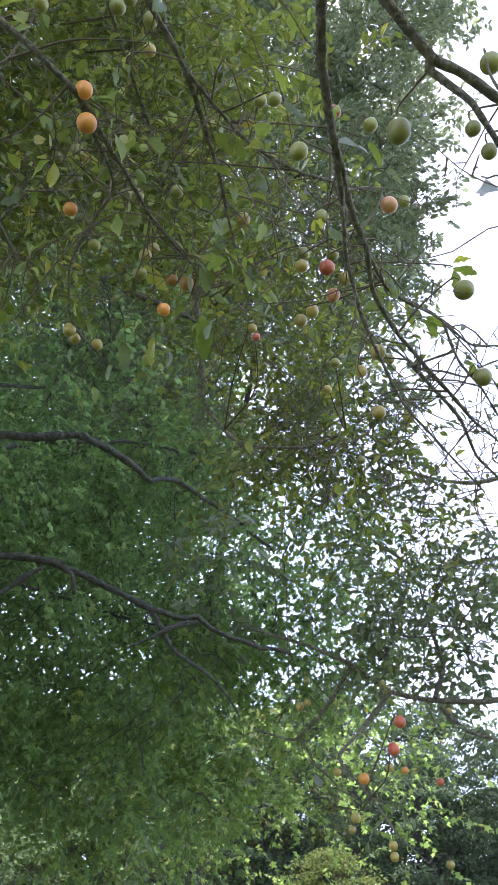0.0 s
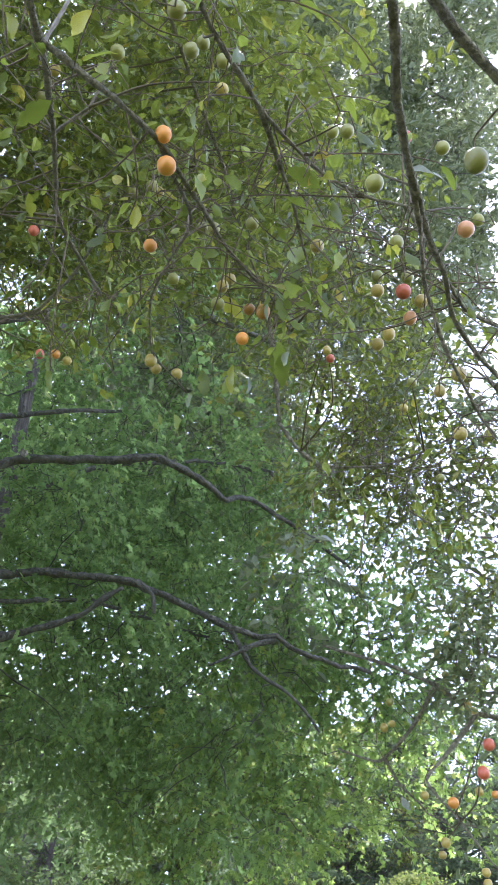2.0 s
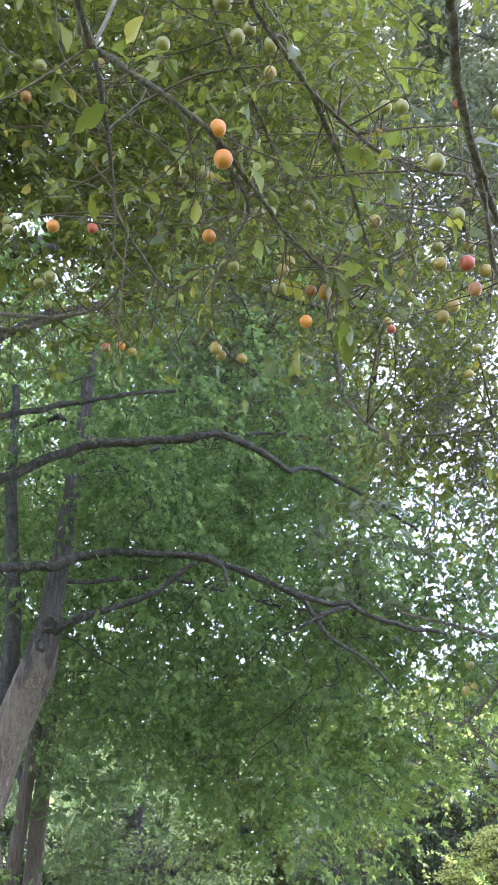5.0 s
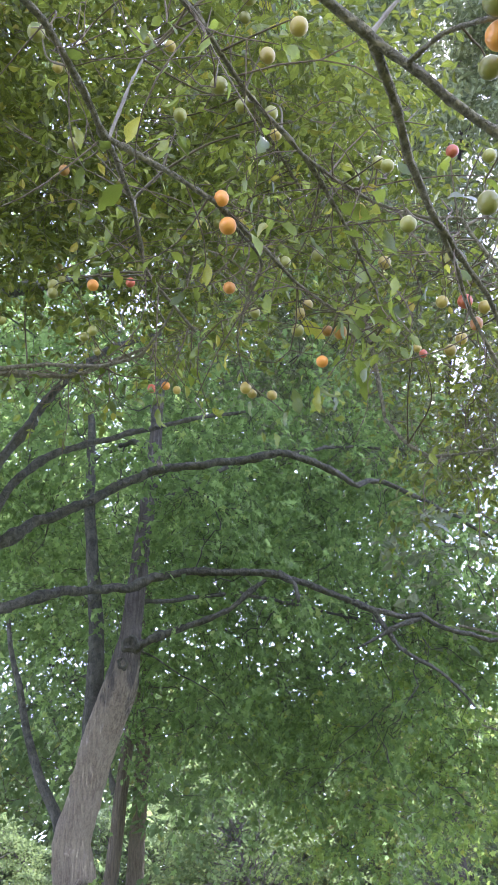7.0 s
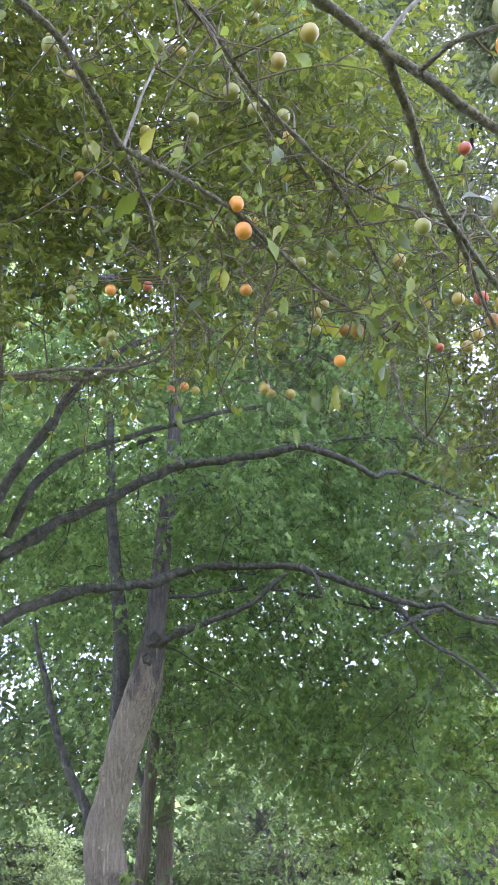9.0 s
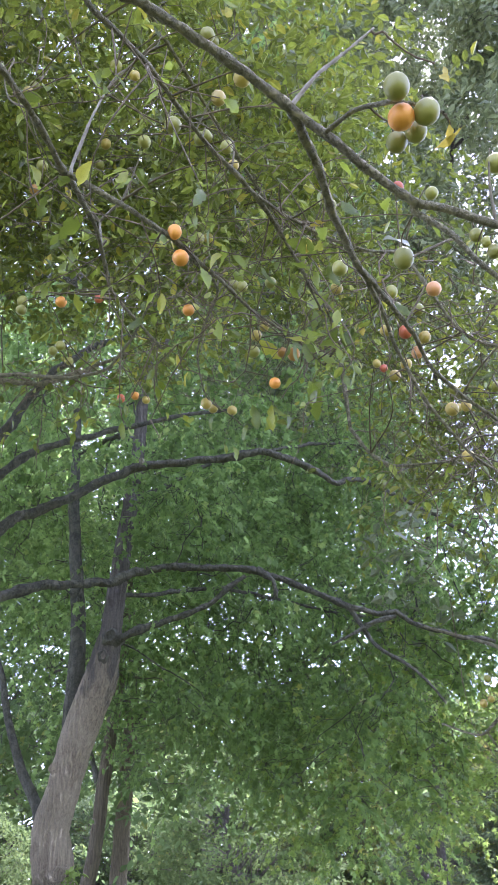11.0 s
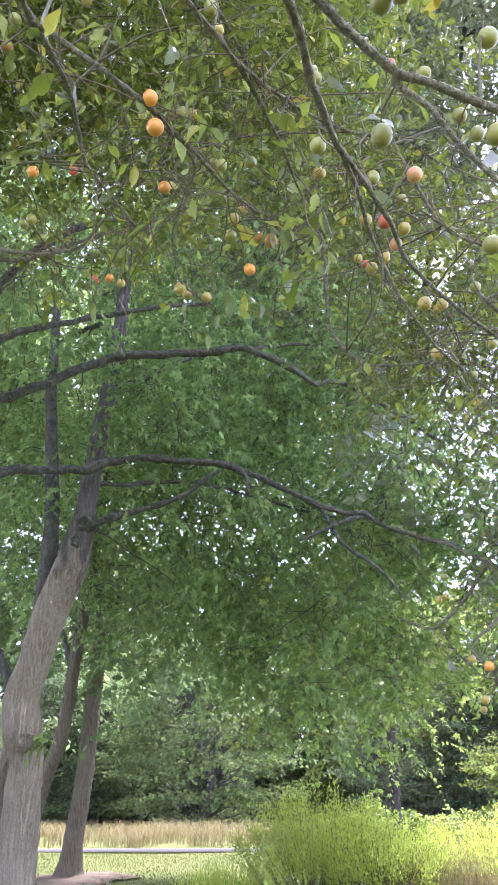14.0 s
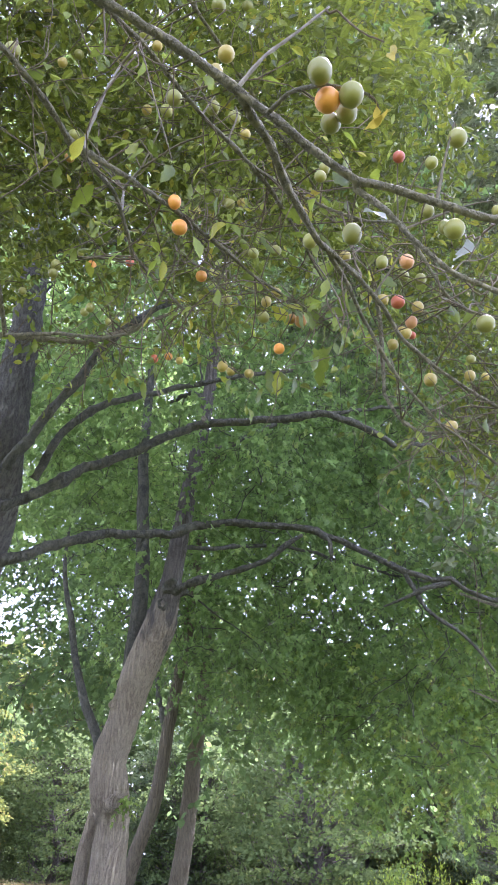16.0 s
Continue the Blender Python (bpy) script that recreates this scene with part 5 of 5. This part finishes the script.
# ---- tall tree with slim leaves ----
tall, tall_skel = limb_tree("tall_tree", (0.1, 13.6, 0), "tall dark-leaved tree against the white sky", [
    ("trunk", [(0.1, 13.6, -0.06), (0.15, 13.4, 2.5), (0.5, 12.4, 5.5), (1.2, 10.8, 8.5), (2.0, 9.3, 11.5), (2.6, 8.7, 14.0), (2.9, 8.5, 16.5)], 0.085, 0.02, 0.4),
], [([(1.0, 11.2, 7.8), (1.9, 9.4, 8.3), (3.1, 8.5, 9.0)], 0.03, 0.01), ([(1.7, 9.8, 10.4), (3.0, 8.8, 11.0), (4.2, 8.4, 11.4)], 0.03, 0.01), ([(2.3, 9.0, 12.8), (3.6, 8.5, 13.2), (4.8, 8.4, 13.6)], 0.03, 0.01), ([(2.7, 8.6, 14.8), (3.6, 8.4, 15.6), (4.4, 8.4, 16.2)], 0.025, 0.01), ([(1.7, 9.8, 10.4), (0.6, 8.8, 10.8), (-0.6, 8.4, 11.2)], 0.025, 0.01)], M_DARK_BARK, M_DARK_BARK)


def tall_low(p):
    """Inside an uneven crown that bulges to the east high up and is open below: nothing outside it is kept."""
    if p[2] < 2.9 + 0.5 * max(0.0, p[0]) or abs(p[1] - 8.4) > 2.5 or (p[0] > 0.4 and p[2] < 7.3):
        return 99
    if p[0] < 0.1 and p[2] < 7:
        return 99
    east = np.interp(p[2], (4, 6.4, 8, 9, 9.6, 11.4, 13.5, 15, 16.7, 17.7, 18.6), (2.2, 2.4, 2.9, 3.6, 4.1, 4.5, 5.3, 5.2, 4.6, 3.6, 2.0))
    east += 0.22 * math.sin(3.1 * p[2]) + 0.16 * math.sin(6.7 * p[2] + 2 * p[1]) - 0.1 * (p[1] - 8.4) ** 2
    return 0 if -1.9 < p[0] < east else 99


crown(tall, tall_skel, maple_places(560, g_map, ((-2.5, 7.5), (5.4, 11.6), (2.9, 18.6)), tall_low), g_map, 0.22, 15, 0.42, 11, 0.13, LEAF_LANCE, M_TALL_LEAF, M_DARK_BARK, 0.35, 0.25, 0.014, 0.003, 7, "foliage", "slim dark green leaves")


# ---- woods beyond the path ----
def wood_tree(label, h, w, seed, mat, leaves, size=0.3, low=0.06, category="tree", clumps=170, name="woodland_tree"):
    """A broad tree with a short trunk, limbs and a crown of many leaf clumps, standing at the world's origin."""
    g = np.random.default_rng(seed)
    tree = thing(name, (0, 0, 0), label, category, "woodland edge")
    me, ln = bough_mesh("trunk", [(0, 0, -0.1), (0.05 * w, 0, h * 0.2), (-0.04 * w, 0.03 * w, h * 0.5), (0, 0, h * 0.85)], 0.03 * h, 0.006 * h, M_DARK_BARK, 0.4, 8, 0.05, 0.02)
    piece("trunk", me, tree)
    P, A, tubes = [], [], []
    for _ in range(clumps):
        a, u = g.uniform(0, 2 * np.pi), g.uniform(low, 1)
        prof = (math.sin(math.pi * min(1, (u * 0.82 + 0.16))) ** 0.6) * (0.85 + 0.25 * math.sin(3 * a + seed))
        rr = w / 2 * prof * g.uniform(0.55, 1.0)
        c = np.array((rr * math.cos(a), rr * math.sin(a), u * h))
        n = leaves // clumps
        rad = np.array((0.1 * w, 0.1 * w, 0.042 * h)) * g.uniform(0.6, 1.5)
        d = g.standard_normal((n, 3))
        d /= np.linalg.norm(d, axis=1)[:, None]
        d[:, 2] = np.where(d[:, 2] < -0.3, -d[:, 2] * 0.5, d[:, 2])
        P.append(c + d * rad * g.uniform(0.6, 1.1, (n, 1)))
        A.append(d)
        root, _d = nearest(ln, c - (0, 0, 0.15 * h))
        tubes.append(reach(root, c, g, 0.0035 * h, 0.0012 * h, 3, 0.12, 5))
    piece("branchwork", mesh_of("branchwork", *join(tubes), M_DARK_BARK), tree, "", "stuff")
    piece("foliage", leaves_mesh("foliage", np.vstack(P), np.vstack(A), size, LEAF_KITE, mat, g, 0.35, 0.8), tree, "", "stuff")
    return tree


W_LIGHT = wood_tree("rounded light green woodland tree behind dry grass", 7.0, 8.0, 1, M_WOOD_LIGHT, 17000, 0.16, 0.0)
W_DARK = wood_tree("dark green woodland tree", 9.0, 8.5, 2, M_WOOD_DARK, 17000, 0.16, 0.0)
W_TAWNY = wood_tree("olive and tawny woodland tree", 10.0, 8.0, 3, M_WOOD_TAWNY, 17000, 0.16, 0.02)
W_LOW = wood_tree("olive low-branched tree at the meadow's edge", 5.2, 5.5, 4, M_LOW_LEAF, 16000, 0.12, 0.0)
FAR_LIGHT = wood_tree("pale green tree deep in the wood", 7.0, 8.0, 5, M_WOOD_LIGHT, 3000, 0.36, 0.0, clumps=70)
FAR_DARK = wood_tree("dark tree deep in the wood", 9.0, 8.5, 6, M_WOOD_DARK, 3000, 0.4, 0.0, clumps=70)
FAR_TAWNY = wood_tree("olive tree deep in the wood", 10.0, 8.0, 7, M_WOOD_TAWNY, 3000, 0.38, 0.02, clumps=70)


def stand(tree, x, y, s=1.0, turn=0.0, sz=None):
    m = pose(x, y, 0, 0, 0, turn)
    c = copy_thing(tree, m)
    c.scale = (s, s, sz or s)
    return c


def place_first(tree, x, y, s=1.0, turn=0.0):
    tree.matrix_basis = pose(x, y, 0, 0, 0, turn)
    tree.scale = (s, s, s)


g_w = np.random.default_rng(8)
stand(W_LIGHT, -10.8, 45, 1.6, 30)
stand(W_LIGHT, -18.5, 50, 1.3, 130)
stand(W_LIGHT, -27, 46, 1.25, 70)
stand(W_LIGHT, -33, 44, 1.5, 200)
stand(W_DARK, -0.8, 46, 0.8, 10)
stand(W_DARK, 4.6, 49, 1.0, 110)
stand(W_TAWNY, 0.5, 54, 1.25, 250)
stand(W_DARK, 9.5, 48, 1.5, 210)
stand(W_DARK, 15.0, 47, 1.35, 300)
stand(W_DARK, 21, 48, 1.25, 50)
stand(W_DARK, 12.5, 43, 1.0, 20)
stand(W_DARK, 18.0, 43, 0.95, 140)
stand(W_DARK, -20.5, 50, 1.1, 80)
stand(W_TAWNY, 6.0, 52, 1.35, 20)
stand(W_TAWNY, -5.5, 56, 1.1, 190)
for i in range(16):
    stand((FAR_DARK, FAR_LIGHT)[i % 4 == 3], -38 + i * 4.6 + g_w.uniform(-1, 1), 54 + g_w.uniform(-2, 2), g_w.uniform(0.55, 0.8), g_w.uniform(0, 360))
for i in range(17):
    stand((FAR_DARK, FAR_LIGHT, FAR_TAWNY)[i % 3], -48 + i * 5.4 + g_w.uniform(-1, 1), 62 + g_w.uniform(-3, 3), g_w.uniform(1.25, 1.7) * (0.8 if i > 9 else 1.35), g_w.uniform(0, 360))
for i in range(9):
    stand((FAR_TAWNY, FAR_LIGHT, FAR_DARK)[i % 3], -52 + i * 8.0 + g_w.uniform(-1.5, 1.5), 72 + g_w.uniform(-3, 3), g_w.uniform(2.0, 2.5), g_w.uniform(0, 360))
# the wood's edge curves round the meadow's west side
# mostly out of view, added to block low sky light from there
for tree, x, y, sc in ((W_TAWNY, -30, 38, 1.2), (W_LIGHT, -33, 28, 1.6), (FAR_DARK, -35, 18, 1.6), (FAR_LIGHT, -34, 8, 1.8), (FAR_DARK, -32, -3, 1.7)):
    stand(tree, x, y, sc, 13 * y)
place_first(W_LIGHT, 30, 50, 1.1, 15)
place_first(W_DARK, -40, 52, 1.3, 44)
place_first(W_TAWNY, 27, 58, 1.0, 77)
place_first(W_LOW, 2.6, 15.6, 0.46, 0)
place_first(FAR_LIGHT, 36, 66, 1.6, 5)
place_first(FAR_DARK, 44, 60, 1.5, 60)
place_first(FAR_TAWNY, -56, 64, 1.6, 20)


# ---- meadow plants ----
def feathery_bush(x, y, w, h, seed, label, n=4200):
    g = np.random.default_rng(seed)
    bush = thing("bush", (x, y, 0), label, "bush")
    tubes, P, A = [], [], []
    for _ in range(150):
        a, r = g.uniform(0, 2 * np.pi), w / 2 * math.sqrt(g.uniform())
        tall_h = h * (1 - 0.55 * (2 * r / w) ** 2) * g.uniform(0.7, 1.08)
        b = np.array((x + 0.6 * r * math.cos(a), y + 0.6 * r * math.sin(a), 0))
        t = np.array((x + r * 1.1 * math.cos(a), y + r * 1.1 * math.sin(a), tall_h))
        q = np.linspace(0, 1, 6)
        ln = b + (t - b) * q[:, None] + np.sin(np.pi * q)[:, None] * g.standard_normal(3) * 0.06
        tubes.append(tube(ln, np.linspace(0.006, 0.002, 6), 4))
        k = n // 150
        s = g.uniform(0.15, 1.0, k) ** 0.7
        base = b + (t - b) * s[:, None] + g.standard_normal((k, 3)) * 0.06
        P.append(base)
        d = g.standard_normal((k, 3)) * 0.8 + np.array((0, 0, 1.0)) + (t - b) * 0.4
        A.append(d / np.linalg.norm(d, axis=1)[:, None])
    piece("stemwork", mesh_of("stemwork", *join(tubes), M_STEM), bush, "thin upright stems", "stuff")
    piece("foliage", leaves_mesh("foliage", np.vstack(P), np.vstack(A), 0.046, LEAF_SLIM, M_BUSH, g, -0.1, 0.8), bush, "", "stuff")


feathery_bush(-1.05, 12.6, 2.6, 1.5, 71, "bright yellow-green feathery bush in the meadow", 24000)
feathery_bush(-0.15, 12.1, 2.0, 1.12, 72, "bright green feathery bush beside dry grass", 11000)
feathery_bush(1.55, 13.6, 2.6, 1.12, 73, "low bright green bush beside dry grass", 13000)
feathery_bush(4.0, 14.4, 2.8, 1.2, 74, "low bright green bush in the meadow", 8000)
def leafy_shrub(x, y, w, h, seed, label):
    """A low shrub of many arching shoots with oval leaves."""
    g = np.random.default_rng(seed)
    shrub = thing("shrub", (x, y, 0), label, "shrub")
    st = np.array((x, y, 0)) + np.stack([g.uniform(-0.5, 0.5, 160) * w, g.uniform(-0.4, 0.4, 160) * w, np.zeros(160)], 1)
    rise = h * g.uniform(0.35, 1.0, 160) * (1 - 0.5 * (2 * np.abs(st[:, 0] - x) / w) ** 2)
    tips = st + np.stack([g.standard_normal(160) * 0.2, g.standard_normal(160) * 0.2, rise], 1)
    tubes = [reach(a, b, g, 0.007, 0.003, 3, 0.1, 6) for a, b in zip(st, tips)]
    head = np.stack([g.standard_normal(160), g.standard_normal(160), np.full(160, 0.5)], 1)
    P, A, tw = sprays(np.repeat(tips, 2, 0) - (0, 0, 0.1), np.repeat(head, 2, 0), 0.4, 12, g, 0.4, 0.003, 4)
    piece("stemwork", mesh_of("stemwork", *join(tubes + tw), M_STEM), shrub, "arching brown stems", "stuff")
    piece("foliage", leaves_mesh("foliage", P, A, 0.12, LEAF_BROAD, M_SHRUB, g, 0.2, 0.7), shrub, "", "stuff")


leafy_shrub(-0.2, 20.5, 2.4, 1.15, 91, "low leafy green shrub behind the feathery bush")
leafy_shrub(1.9, 20.0, 2.6, 1.0, 92, "low leafy green shrub in the meadow")
leafy_shrub(3.9, 21.0, 2.6, 1.2, 93, "low leafy green shrub beside dry grass")
blades("dry_grass", (-45, 40), (24.6, 36), 38000, 0.55, 0.018, M_DRY, "tall dry straw-coloured grass beyond the path", 81, 0.7, 2600)
blades("dry_grass", (-0.2, 1.8), (11.6, 15.5), 2600, 0.62, 0.008, M_DRY, "dry tan grass between the bushes", 82, 0.7, 90)
blades("lawn_grass", (-16, 9), (12.5, 22.8), 60000, 0.028, 0.012, M_GRASS, "short mown yellow-green lawn", 83)
blades("tall_grass", (-3.4, -1.9), (12.4, 14.2), 700, 0.38, 0.008, M_BUSH, "tall green grass beside the bush", 84, 0.7, 40)


def soil_patch(x, y, r, seed):
    g = np.random.default_rng(seed)
    n, m = 9, 30
    u = np.linspace(0, 1, n)[:, None]
    a = np.linspace(0, 2 * np.pi, m, endpoint=False)[None, :]
    rad = r * (1 + 0.2 * np.sin(2 * a + seed) + 0.12 * np.sin(5 * a))
    z = 0.06 * (1 - u**1.5) - 0.03 + 0.012 * g.standard_normal((n, m))
    v = np.stack([x + u * rad * np.cos(a), y + u * rad * np.sin(a), z], -1).reshape(-1, 3)
    i = np.arange(n - 1)[:, None] * m
    j = np.arange(m)[None, :]
    f = np.stack([i + j, i + m + j, i + m + (j + 1) % m, i + (j + 1) % m], -1).reshape(-1, 4)
    tagged(new("bare_soil", mesh_of("bare_soil", v, f, M_SOIL)), "bare brown soil mounded round a tree's foot", "soil", kind="structure")


soil_patch(-5.9, 14.95, 1.3, 5)
soil_patch(-2.4, 5.2, 1.0, 6)


def box_part(name, parent, cx, cy, cz, sx, sy, sz, mat, bevel=0.012):
    bm = bmesh.new()
    bmesh.ops.create_cube(bm, size=1.0, matrix=Matrix.LocRotScale(Vector((cx, cy, cz)), None, Vector((sx, sy, sz))))
    bmesh.ops.bevel(bm, geom=bm.edges[:], offset=bevel, segments=2, affect="EDGES")
    me = bpy.data.meshes.new(name)
    bm.to_mesh(me)
    bm.free()
    me.materials.append(mat)
    return piece(name, me, parent)


table = thing("picnic_table", (-19.6, 25.6, 0), "grey concrete picnic table on the grass by the path", "table")
box_part("tabletop", table, -19.6, 25.6, 0.735, 2.0, 0.75, 0.07, M_CONCRETE)
for dx in (-0.65, 0.65):
    box_part("leg", table, -19.6 + dx, 25.6, 0.35, 0.12, 0.5, 0.7, M_CONCRETE)
for dy in (-0.7, 0.7):
    box_part("bench", table, -19.6, 25.6 + dy, 0.43, 1.9, 0.28, 0.06, M_CONCRETE)
    for dx in (-0.65, 0.65):
        box_part("bench_leg", table, -19.6 + dx, 25.6 + dy, 0.2, 0.1, 0.2, 0.4, M_CONCRETE)
